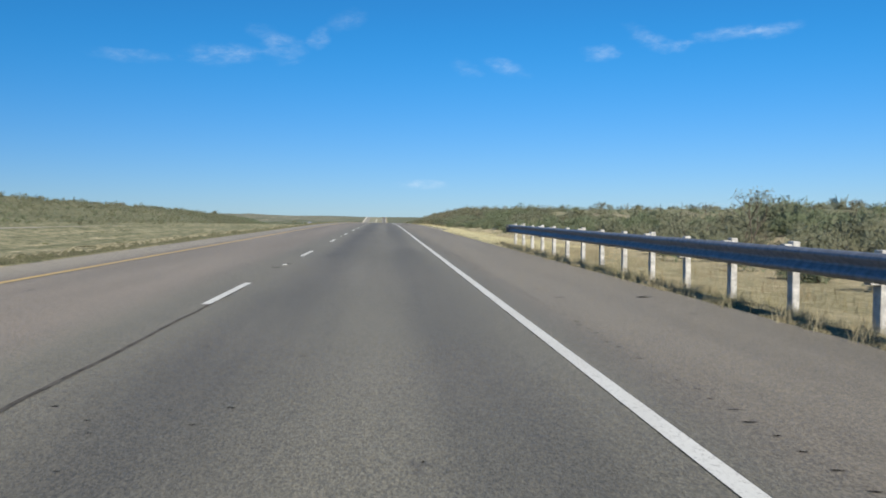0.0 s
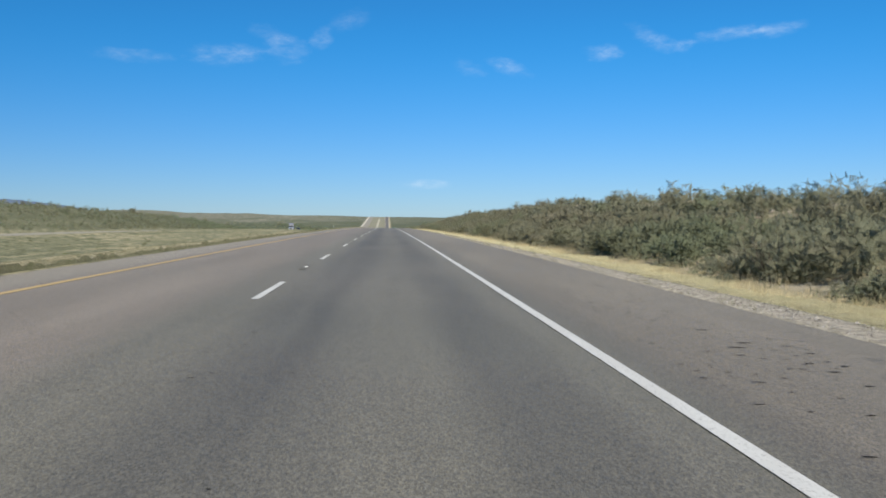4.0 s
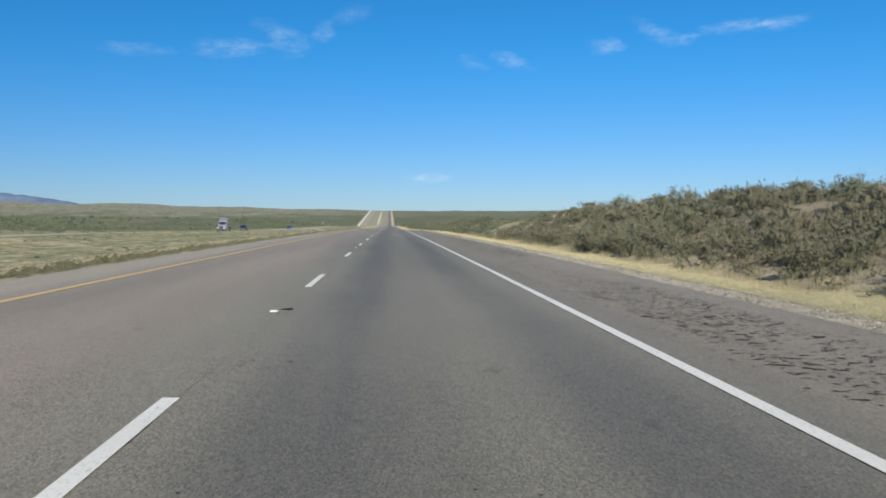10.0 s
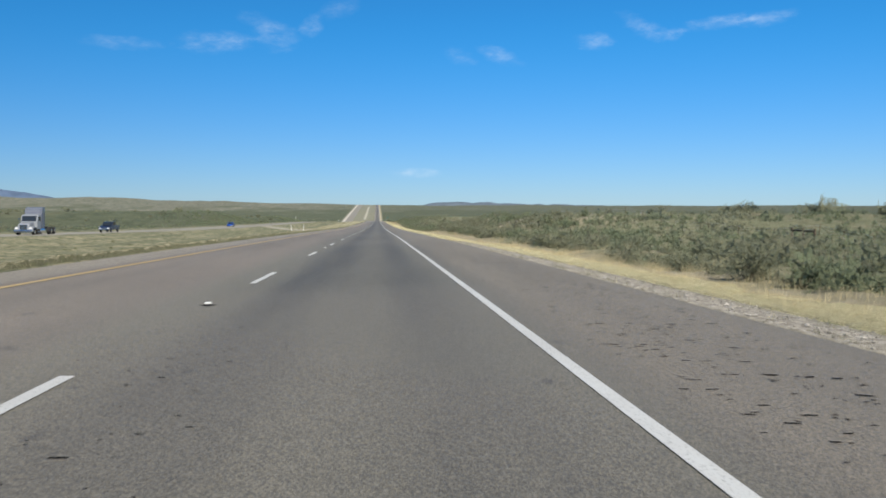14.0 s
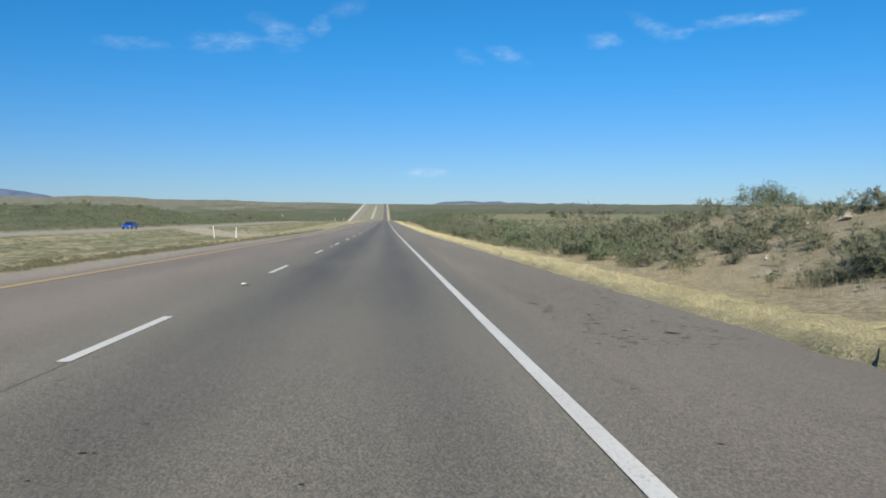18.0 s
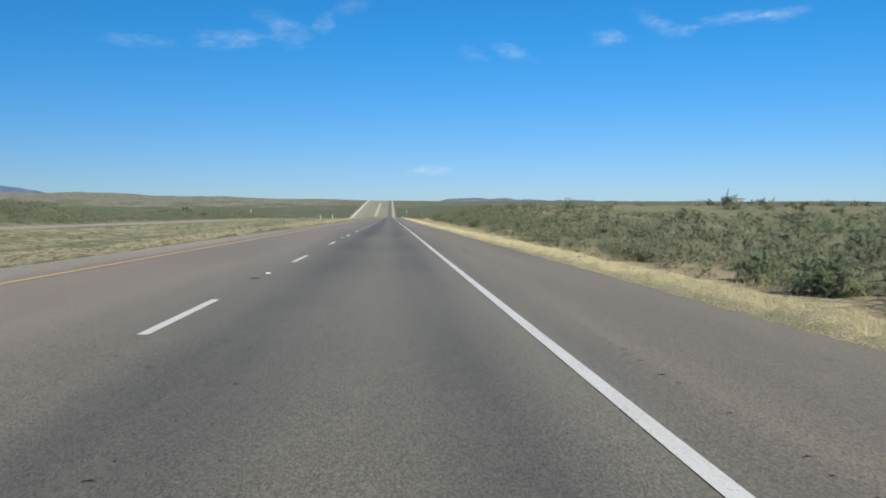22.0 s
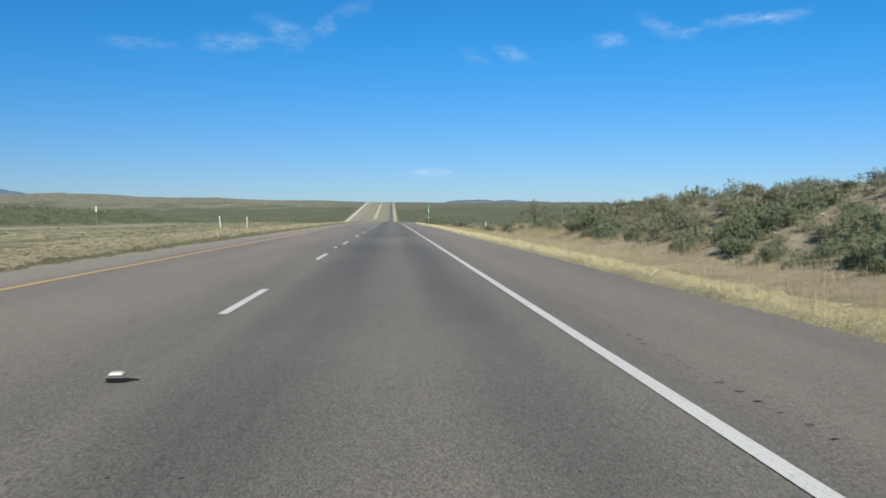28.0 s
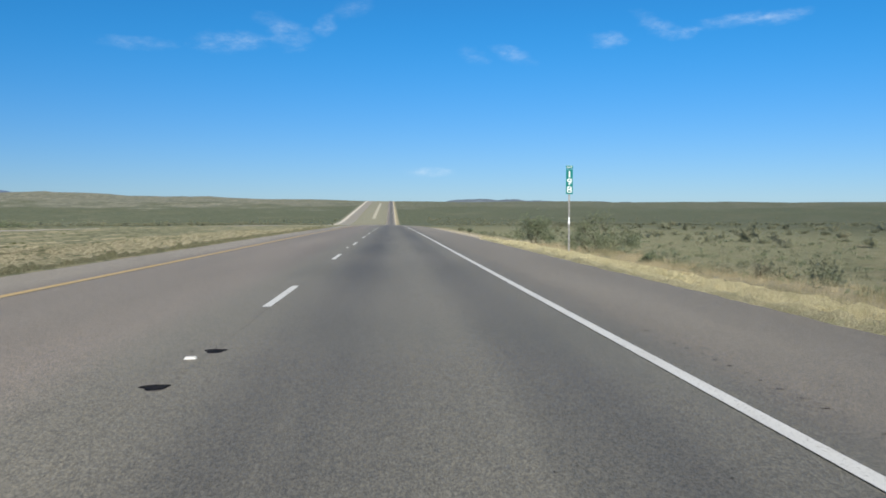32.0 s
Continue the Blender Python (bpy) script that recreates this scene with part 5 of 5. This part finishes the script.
def plant_plain():
    """Low brush that covers the open plain beside the road where no bank stands."""
    r = np.random.RandomState(80)
    stretch = r.uniform(0, 1, 7200)
    s = np.where(stretch < 0.34, r.uniform(425, 520, 7200), np.where(stretch < 0.62, r.uniform(612, 730, 7200), r.uniform(935, 1200, 7200)))
    x = first_row(s) + 4 + r.gamma(1.5, 22, 7200)
    k = (x < 130) & ((s < 900) | (r.uniform(0, 1, 7200) < 0.5)) & (np.clip(0.6 + 0.5 * waves(x, s, 22, 67), 0.1, 1) > r.uniform(0, 1, 7200))
    x, s = x[k], s[k]
    size = r.uniform(0.45, 0.95, len(s)) * np.where(s > 900, 0.65, 1.0)
    rows = np.stack([x, s, land(x, s) - 0.05, size, r.uniform(0, 6.28, len(s)), r.randint(0, 6, len(s))], -1)
    kinds = [q[:30] for q in low_kinds]
    green = waves(x, s, 40, 68) > -0.2
    spread(kinds, rows[green], "brush", M_LEAF2, "low green brush across the open plain", "brush")
    spread(kinds, rows[~green], "brush", M_LEAF, "low grey-green brush across the open plain", "brush")


plant_shrubs()
plant_plain()


def plant_far_brush():
    r = np.random.RandomState(78)
    n = 6500
    s = 60 + 2300 * r.uniform(0, 1, n) ** 1.2
    d = r.gamma(1.4, 130, n)
    side = r.uniform(0, 1, n) < 0.5
    x = np.where(side, 48 + d, -64 - d)
    s = np.where(side, s, s - 60)
    z = land(x, s) - 0.1
    keep = (waves(x, s, 60, 63) > -0.7)
    left_hill = (~side) & (d < 40)
    sc = r.gamma(8, 0.16, n) * np.where(left_hill, 0.9, 1.0)
    rows = np.stack([x, s, z, np.clip(sc, 0.6, 2.2), r.uniform(0, 6.28, n), r.randint(0, 6, n)], -1)[keep]
    spread(far_kinds, rows, "far_brush", M_LEAF, "far dark green brush across the plain", "brush")
    n = 7600
    s = np.where(r.uniform(0, 1, n) < 0.12, r.uniform(30, 430, n), r.uniform(20, 1100, n))
    x = -54.0 - r.gamma(1.2, 9, n) - np.where((s < 300) & (r.uniform(0, 1, n) < 0.5), 8.0, 0.0)
    bank = np.interp(s, [a for a, _ in BANK_L], [b for _, b in BANK_L])
    k = r.uniform(0, 1, n) < np.clip(0.25 + bank / 4, 0.15, 1.0)
    x, s = x[k], s[k]
    rows = np.stack([x, s, land(x, s) - 0.05, r.uniform(0.4, 1.0, len(s)), r.uniform(0, 6.28, len(s)), r.randint(0, 6, len(s))], -1)
    low = [q[:26] for q in low_kinds]
    spread(low, rows, "brush", M_LEAF2, "dark green brush on the low hill beyond the far carriageway", "brush")


plant_far_brush()


def plant_low_scrub():
    r = np.random.RandomState(79)
    n = 17500
    pick = r.uniform(0, 1, n)
    s = np.where(pick < 0.3, r.uniform(130, 400, n), np.where(pick < 0.52, r.uniform(500, 890, n), np.where(pick < 0.66, r.uniform(700, 800, n), r.uniform(0, 1060, n))))
    x = first_row(s) - 0.5 + r.uniform(0, 1, n) ** 1.2 * 19
    k = r.uniform(0, 1, n) < 0.35 + 0.5 * (waves(x, s, 9, 65) > 0)
    x, s = x[k], s[k]
    rows = np.stack([x, s, land(x, s) - 0.03, r.uniform(0.22, 0.5, len(s)), r.uniform(0, 6.28, len(s)), r.randint(0, 6, len(s))], -1)
    half = r.uniform(0, 1, len(s)) < 0.5
    low = [q[:24] for q in low_kinds]
    spread(low, rows[half], "low_scrub", M_LEAF, "low grey-green scrub between the shrubs", "scrub")
    spread(low, rows[~half], "low_scrub", M_LEAF2, "low green scrub between the shrubs", "scrub")


plant_low_scrub()


# --- single small trees
def small_tree(x, s, h, w, seed, airy, label, leaf_mat, leafs=900, skirt=0):
    r = np.random.RandomState(seed)
    g = thing("tree", (x, s, gz(x, s) - 0.05), 0, label, "tree", "small trees")
    V, F, tips = [], [], []

    def limb(p, d, length, rad, depth):
        pts = [p]
        for _ in range(3):
            d = d + r.normal(size=3) * 0.22
            d = d / np.linalg.norm(d)
            pts.append(pts[-1] + d * length / 3)
        b = len(V)
        for j, q in enumerate(pts):
            rr = rad * (1 - 0.5 * j / 3)
            for i in range(5):
                a = 6.283 * i / 5
                V.append((q[0] + rr * math.cos(a), q[1] + rr * math.sin(a), q[2]))
        for j in range(3):
            for i in range(5):
                F.append((b + j * 5 + i, b + j * 5 + (i + 1) % 5, b + j * 5 + 5 + (i + 1) % 5, b + j * 5 + 5 + i))
        if depth == 0:
            tips.append((pts[2], pts[3]))
            return
        for _ in range(3 if depth > 1 else 4):
            nd = d * 0.6 + np.append(r.normal(size=2) * 0.7 * w / h, r.uniform(-0.1, 0.6))
            limb(pts[r.randint(2, 4)], nd / np.linalg.norm(nd), length * 0.66, rad * 0.55, depth - 1)

    for _ in range(4):
        d = np.append(r.normal(size=2) * 0.4 * w / h, 1.0)
        limb(np.append(r.normal(size=2) * 0.08, 0.0), d / np.linalg.norm(d), h * 0.6, 0.016 * h, 2)
    ob = new("trunk", mesh_from("trunk", V, F, M_TWIG))
    ob.parent = g
    q = []
    for _ in range(leafs):
        a, b = tips[r.randint(len(tips))]
        p = a + (b - a) * r.uniform(-0.2, 1.25) + r.normal(size=3) * (0.09 if airy else 0.16)
        p[2] = max(p[2], 0.1)
        ax = r.normal(size=3)
        ax /= np.linalg.norm(ax)
        sd = np.cross(ax, r.normal(size=3))
        sd /= np.linalg.norm(sd)
        L = 0.075 * r.uniform(0.6, 1.5)
        q.append([p - ax * L + sd * L * 0.45, p + ax * L, p - ax * L - sd * L * 0.45])
    if skirt:
        # a bushy foot of basal shoots
        low = leaf_cloud(r, skirt, 18, w * 0.75, h * 0.8, 0.11, hollow=0.2)
        q = np.concatenate([np.array(q), low])
    c = new("crown", quads_mesh("crown", q, leaf_mat))
    c.parent = g


for args in ((18.9, 939.6, 3.1, 2.6, 1, True, "airy mesquite tree with thin grey limbs in dry grass", M_LEAF, 2600, 3000),
             (17.2, 944.5, 1.9, 2.2, 2, True, "low airy mesquite beside a taller one", M_LEAF, 1600, 900),
             (20.6, 921.5, 1.35, 2.0, 15, True, "airy mesquite with thin grey limbs at the end of the bank", M_LEAF, 900, 1100),
             (21.5, 797.0, 1.7, 1.9, 3, False, "round dark green bush tree on the sandy bank", M_LEAF2, 1600, 900),
             (14.5, 28.0, 1.6, 0.6, 4, True, "tall thin sapling above the roadside brush", M_LEAF, 300),
             (16.0, 438.0, 2.7, 3.4, 5, False, "broad dark green bush beside the gravel verge", M_LEAF2, 2800, 1000),
             (18.0, 440.5, 2.4, 3.0, 6, False, "broad dark green bush beside the gravel verge", M_LEAF2, 2400, 900),
             (16.5, 602.0, 2.6, 2.6, 7, True, "dry leafless desert shrub with long thin twigs", M_TWIG, 60),
             (19.3, 606.0, 2.7, 3.0, 8, True, "dry leafless desert shrub with long thin twigs", M_TWIG, 60),
             (21.5, 548.0, 1.2, 2.0, 9, False, "dark green bush tree on the sandy bank", M_LEAF2, 1800),
             (26.0, 592.0, 2.3, 3.0, 10, False, "broad dark green bush tree on the sandy bank", M_LEAF2, 2600, 1500),
             (28.2, 594.0, 2.0, 2.8, 20, False, "broad dark green bush tree on the sandy bank", M_LEAF2, 2200, 1300),
             (11.2, 1001.8, 1.8, 2.7, 11, False, "low spreading green bush beside the mile marker", M_LEAF2, 2000, 900),
             (9.3, 1009.5, 1.7, 2.4, 12, False, "low spreading green bush beside the mile marker", M_LEAF2, 1600, 700),
             (19.0, 352.0, 1.4, 1.2, 13, True, "thin half-bare shrub on the crest of the bank", M_LEAF, 500),
             (21.0, 318.0, 1.4, 1.2, 14, True, "thin half-bare shrub on the crest of the bank", M_LEAF, 500)):
    small_tree(*args)


# --- grass
def tuft_cloud(r, blades_n, h, spread_r, width):
    a = r.uniform(0, 6.283, blades_n)
    rad = r.uniform(0, spread_r, blades_n)
    p = np.stack([np.cos(a) * rad, np.sin(a) * rad, np.zeros(blades_n)], -1)
    hh = h * r.uniform(0.55, 1.2, blades_n)
    lean = r.normal(size=(blades_n, 2)) * 0.24
    top = p + np.stack([lean[:, 0] * hh, lean[:, 1] * hh, hh], -1)
    ang = r.uniform(0, 3.14, blades_n)
    u = np.stack([np.cos(ang), np.sin(ang), 0 * ang], -1) * width
    return np.stack([p - u * 1.1, p + u * 1.1, top], 1)


def sow(n, s0, s1, xs, tall, width, per, seed, material, name, label, mask=None, patch=2.2, tight=0.6, lift=-0.02):
    r = np.random.RandomState(seed)
    kinds = [tuft_cloud(r, per, 1.0, 0.95, width) for _ in range(5)]
    s = r.uniform(s0, s1, n)
    x = xs(r, n, s)
    keep = np.clip(0.55 - 0.4 * (tight - 0.6) + tight * waves(x, s, patch, seed + 1), 0.03, 1) > r.uniform(0, 1, n)
    if mask is not None:
        keep &= mask(x, s) > r.uniform(0, 1, n)
    x, s = x[keep], s[keep]
    rows = np.stack([x, s, land(x, s) + lift, tall * r.uniform(0.6, 1.3, len(s)), r.uniform(0, 6.28, len(s)), r.randint(0, 5, len(s))], -1)
    spread(kinds, rows, name, material, label, "grass")


def gravelly(s):
    """1 where bare gravel lines the shoulder, 0 where grass stands up to it."""
    return np.interp(s, [48, 62, 75, 130, 150, 200, 240, 460, 490, 505], [0.0, 0.6, 0.9, 0.9, 0.6, 0.55, 0.85, 0.9, 0.5, 0.0])


def grass_mat(name, x_in, x_out, s0, s1, height, material, seed, label, cell=(0.13, 0.17), gaps=-9.0, floor=0.5, ramp=0.2, rough=(0.5, 1.3), fade=0.6, thin_at=None):
    """A shaggy low mat of matted grass along the pavement; its edges meet the ground. thin_at: where it is worn away."""
    thin_at = thin_at or crossing
    r = np.random.RandomState(seed)
    side = 1 if x_out > x_in else -1
    ss = np.arange(s0, s1, cell[1])
    n = int(abs(x_out - x_in) / cell[0]) + 3
    t = np.linspace(0, 1, n)
    T, S = np.meshgrid(t, ss)
    reach = 1 + 0.16 * waves(S * 0, S, 6, seed + 1) + 0.1 * waves(S * 0, S, 1.4, seed + 2)
    start = np.clip(0.03 * waves(S * 0, S, 2.2, seed + 3) + 0.02 * waves(S * 0, S, 0.7, seed + 4), -0.05, 0.05)
    X = x_in + side * (start + T * abs(x_out - x_in) * reach) + r.normal(size=T.shape) * 0.015
    S2 = S + r.normal(size=T.shape) * 0.04
    swell = smooth01(T / ramp) * (1 - smooth01((T - fade) / (1 - fade)))
    patchy = np.clip(0.8 + 0.35 * waves(X, S, 2.6, seed + 5) + 0.3 * waves(X, S, 0.8, seed + 6), floor, 1.35)
    patchy = patchy * (waves(X * 0, S, 9, seed + 7) > gaps) * (1 - thin_at(X, S))
    taper = smooth01((S - s0) / 7) * smooth01((s1 - 0.5 - S) / 7)
    Z = land(X, S2) - 0.06 * thin_at(X, S) + np.where((T == 0) | (T == 1), -0.08, 0.1 * np.clip(taper * 6, 0, 1) - 0.088) + taper * swell * height * patchy * r.uniform(*rough, T.shape)
    i = (np.arange(len(ss) - 1)[:, None] * n + np.arange(n - 1)[None, :]).ravel()
    me = mesh_from(name, np.stack([X, S2, Z], -1), np.stack([i, i + 1, i + n + 1, i + n], -1), material, True)
    tagged(new(name, me), label, "grass", kind="stuff")


grass_mat("verge_grass", 6.62, 10.0, 482, 1015, 0.15, M_MATTED, 301, "dense matted pale straw grass along the shoulder", (0.16, 0.2), -9.0, 0.5, 0.12, (0.5, 1.3), 0.3)
grass_mat("verge_grass", 8.35, 10.9, 34, 484, 0.08, M_MATTED, 331, "matted yellow grass beyond the gravel edge", (0.2, 0.28))
grass_mat("verge_grass", 6.62, 8.6, 30, 68, 0.1, M_MATTED, 351, "matted straw grass at the end of the guardrail", (0.16, 0.2), -9.0, 0.3, 0.12, (0.4, 1.4), 0.4)
grass_mat("median_sod", -5.42, -6.2, 3, 1060, 0.12, M_SOD, 311, "ragged sod along the median edge of the pavement, coloured dark for its shaded edge", (0.13, 0.24), -1.9, 0.3, 0.12, (0.4, 1.5), thin_at=lambda x, s: np.maximum(crossing(x, s), smooth01((s - 640) / 12) * (1 - smooth01((s - 850) / 15)) * (waves(x, s, 11, 23) < 0.75)))
grass_mat("median_grass", -5.95, -18.0, 2, 1060, 0.11, M_TURF, 341, "grazed dry turf with olive clumps across the median", (0.31, 0.47), -9.0, 0.15, 0.03, (0.0, 1.7))
grass_mat("roadside_weeds", 6.72, 7.5, -15, 40, 0.035, M_LITTER, 321, "matted dark weed litter under the guardrail", (0.1, 0.12), -1.2, 0.05)
# pale straw along the right verge
sow(15500, 480, 1015, lambda r, n, s: 6.88 + np.abs(r.normal(size=n)) * 0.8, 0.18, 0.011, 16, 101, M_CREAM, "verge_grass",
    "pale dry straw grass along the edge of the shoulder", lambda x, s: 1.0 - 0.5 * (s > 880) * (x > 8.2), 2.6, 0.4, 0.06)
sow(11000, 18, 490, lambda r, n, s: 7.0 + r.uniform(0, 4.0, n), 0.14, 0.015, 9, 102, M_STRAW, "verge_grass",
    "short dry yellow grass on the gravel verge", lambda x, s: np.where(x < 8.3, 1 - gravelly(s), 0.9), 1.8)
sow(7000, 18, 1015, lambda r, n, s: 9.2 + r.uniform(0, 4.2, n), 0.13, 0.013, 10, 103, M_STRAW, "verge_grass",
    "dry yellow grass at the foot of the brush", None, 3.5)
sow(8000, 18, 1015, lambda r, n, s: 8.3 + r.gamma(2.0, 2.2, n), 0.1, 0.016, 8, 107, M_BROWN, "bank_grass",
    "brown dry grass below and between the shrubs", None, 4.0)
sow(6500, 120, 1015, lambda r, n, s: first_row(s) - 0.9 + r.gamma(1.5, 0.9, n), 0.4, 0.006, 28, 110, M_TAWNY, "bunch_grass",
    "tall pale bunch grass at the foot of the brush", None, 5.0, 1.5)
sow(7000, 895, 1015, lambda r, n, s: 9.5 + r.uniform(0, 12, n), 0.17, 0.011, 13, 111, M_BROWN, "bank_grass",
    "tawny dry grass across the low plain", None, 4.0, 0.9)
sow(13500, 118, 486, lambda r, n, s: 8.7 + r.gamma(2.6, 0.75, n), 0.24, 0.012, 13, 121, M_STRAW, "verge_grass",
    "knee-high pale dry grass between the gravel and the brush", None, 3.2, 0.9)
sow(3600, 60, 490, lambda r, n, s: 6.86 + np.abs(r.normal(size=n)) * 0.16, 0.1, 0.012, 12, 122, M_OLIVE, "roadside_weeds",
    "low olive weeds along the edge of the asphalt", None, 2.4, 1.3)
sow(3400, 60, 490, lambda r, n, s: 7.2 + r.gamma(2.0, 0.45, n), 0.16, 0.011, 12, 123, M_MEDIAN, "roadside_weeds",
    "grey-green tufts standing in the gravel", None, 1.6, 1.2)
sow(8000, 600, 905, lambda r, n, s: 9.0 + r.uniform(0, 4.0, n), 0.13, 0.012, 11, 124, M_TAWNY, "bank_grass",
    "short tawny grass on the bare earth strip", None, 2.0, 0.9)
sow(15000, 775, 1015, lambda r, n, s: 8.6 + r.gamma(2.2, 1.4, n), 0.24, 0.011, 13, 125, M_TAWNY, "verge_grass",
    "tawny dry grass between the shoulder and the low bank", None, 3.0, 0.7)
for s0, s1, many, seed in ((130, 402, 5200, 131), (505, 605, 4200, 132), (705, 925, 9500, 133)):
    sow(many, s0, s1, lambda r, n, s: 11.0 + r.uniform(0, 1, n) ** 1.2 * 13, 0.24, 0.013, 11, seed, M_TAWNY, "bank_grass",
        "tawny dry bunch grass scattered over the bank", None, 3.0, 1.0)
sow(2600, 890, 948, lambda r, n, s: 12.4 + np.abs(r.normal(size=n)) * 2.0, 0.42, 0.006, 26, 141, M_TAWNY, "bunch_grass",
    "tall bleached bunch grass at the end of the bank", None, 3.0, 1.3)
sow(1500, 890, 948, lambda r, n, s: 12.8 + np.abs(r.normal(size=n)) * 2.4, 0.36, 0.006, 22, 142, M_CREAM, "bunch_grass",
    "tall pale straw among the shrubs at the end of the bank", None, 2.4, 1.5)
sow(3000, 58, 135, lambda r, n, s: 9.0 + r.uniform(0, 1, n) ** 0.8 * 4.4, 0.2, 0.011, 12, 143, M_MEDIAN, "verge_grass",
    "grey-green and tan grass between the gravel and the brush", None, 2.6, 1.0)
# weeds under the guardrail
sow(3600, -15, 36, lambda r, n, s: 6.7 + r.gamma(2.2, 0.17, n), 0.2, 0.010, 18, 104, M_TAWNY, "roadside_weeds",
    "tangled dry weeds under the guardrail", None, 1.0, 1.0)
sow(1700, -15, 36, lambda r, n, s: 6.74 + r.gamma(2.2, 0.15, n), 0.15, 0.008, 14, 114, M_OLIVE, "roadside_weeds",
    "dark green weeds under the guardrail", None, 1.3, 1.2)
sow(900, -15, 36, lambda r, n, s: 7.4 + r.gamma(2.0, 0.7, n), 0.26, 0.008, 16, 115, M_BROWN, "roadside_weeds",
    "brown dry weeds behind the guardrail", None, 2.0, 1.2)
# the median
sow(9000, 5, 1060, lambda r, n, s: -5.5 - r.gamma(1.2, 0.4, n), 0.11, 0.03, 6, 105, M_MEDIAN, "median_grass",
    "low green-brown grass along the median edge", lambda x, s: 1.0 - crossing(x, s), 2.0)
def median_clumps():
    """Low dark cushions of weeds, thickest in a broken line along the pavement."""
    r = np.random.RandomState(108)
    cushions = [leaf_cloud(r, 34, 5, 0.9, 0.5, 0.48, hollow=0.3) for _ in range(6)]
    for n, x_of, lo, hi, size, bias, label in (
            (2600, lambda n: -5.65 - r.gamma(1.6, 0.16, n), 0.1, 0.3, 2.2, -0.1, "dark green weed cushions in a broken line along the median edge"),
            (9000, lambda n: -6.0 - 28 * r.uniform(0, 1, n) ** 1.7, 0.06, 0.24, 5.0, 0.1, "low olive weed cushions scattered over the median")):
        s, x = r.uniform(3, 1060, n), x_of(n)
        k = (waves(x, s, size, 109) > bias + 0.5 * r.normal(size=n)) & ((s > 60) | (x > -7) | (r.uniform(0, 1, n) < 0.4))
        k &= crossing(x, s) < 0.92 + 0.08 * r.uniform(0, 1, n)
        k &= ~((x > -6.6) & (s > 645) & (s < 850) & (r.uniform(0, 1, n) < 0.75))
        s, x = s[k], x[k]
        rows = np.stack([x, s, land(x, s) - 0.02, r.uniform(lo, hi, len(s)), r.uniform(0, 6.28, len(s)), r.randint(0, 6, len(s))], -1)
        spread(cushions, rows, "median_weeds", M_OLIVE, label, "weeds")


median_clumps()


# --- stones
def stones(name, x, s, size, seed, material, label, kind="stuff"):
    r = np.random.RandomState(seed)
    base = np.array([(1, 0, 0), (0, 1, 0), (-1, 0, 0), (0, -1, 0), (0, 0, 1), (0, 0, -0.6)], float)
    tri = np.array([(0, 1, 4), (1, 2, 4), (2, 3, 4), (3, 0, 4), (1, 0, 5), (2, 1, 5), (3, 2, 5), (0, 3, 5)])
    n = len(x)
    v = base[None] * r.uniform(0.55, 1.3, (n, 6, 1)) * size[:, None, None] * np.array([1, 1, 0.65])
    a = r.uniform(0, 6.28, n)
    c, sn = np.cos(a)[:, None], np.sin(a)[:, None]
    X = v[..., 0] * c - v[..., 1] * sn + x[:, None]
    Y = v[..., 0] * sn + v[..., 1] * c + s[:, None]
    Z = v[..., 2] + (land(x, s) + size * 0.15)[:, None]
    F = (tri[None] + (np.arange(n) * 6)[:, None, None]).reshape(-1, 3)
    ob = new(name, mesh_from(name, np.stack([X, Y, Z], -1), F, material))
    return tagged(ob, label, "stones", kind=kind)


def lay_stones():
    r = np.random.RandomState(91)
    n = 26000
    s = r.uniform(20, 500, n)
    x = 6.97 + r.gamma(1.7, 0.6, n)
    k = r.uniform(0, 1, n) < gravelly(s)
    x, s = x[k], s[k]
    stones("gravel", x, s, r.gamma(3, 0.005, len(s)) + 0.007, 5, M_GRAVEL, "loose pale gravel along the shoulder's edge")
    n = 15000
    s = r.uniform(60, 900, n)
    x = 12.5 + r.uniform(0, 14, n)
    bank = np.interp(s, [a for a, _ in BANK_R], [b for _, b in BANK_R])
    k = (bank > 0.7) & (waves(x, s, 16, 64) + 0.25 * smooth01((x - 13) / 5) > 0.62)
    x, s = x[k], s[k]
    stones("rubble", x, s, r.gamma(1.5, 0.032, len(s)) + 0.022, 6, M_ROCK, "pale broken rock lying on the bank")
    # a few larger boulders
    first = {}
    for i in range(34):
        s0 = r.uniform(150, 375) if i < 28 else r.uniform(790, 870)
        x0 = r.uniform(13.5, 23)
        v = i % 4
        if v not in first:
            bm = bmesh.new()
            bmesh.ops.create_icosphere(bm, subdivisions=3, radius=0.5)
            for vert in bm.verts:
                q = vert.co.copy()
                f = 1 + 0.35 * noise.noise(q * 2.1 + Vector((v * 7, 0, 0))) + 0.12 * noise.noise(q * 6)
                vert.co = Vector((q.x * f * 1.25, q.y * f, q.z * f * 0.62))
            me = bpy.data.meshes.new("boulder")
            bm.to_mesh(me)
            bm.free()
            me.materials.append(M_ROCK)
            first[v] = me
        ob = new("boulder", first[v])
        k = float(r.uniform(0.2, 0.5))
        ob.matrix_world = pose(x0, s0, gz(x0, s0) + 0.08 * k, r.uniform(-12, 12), r.uniform(-12, 12), r.uniform(0, 360)) @ Matrix.Diagonal((k, k, k, 1))
        tagged(ob, "pale weathered boulder on the brushy bank", "boulder", "boulders")


M_GRAVEL = mat("pale_gravel", lambda k, p: k.mix(k.n("ShaderNodeNewGeometry").outputs["Random Per Island"], (0.16, 0.145, 0.122), (0.40, 0.37, 0.32)), 0.95)
lay_stones()
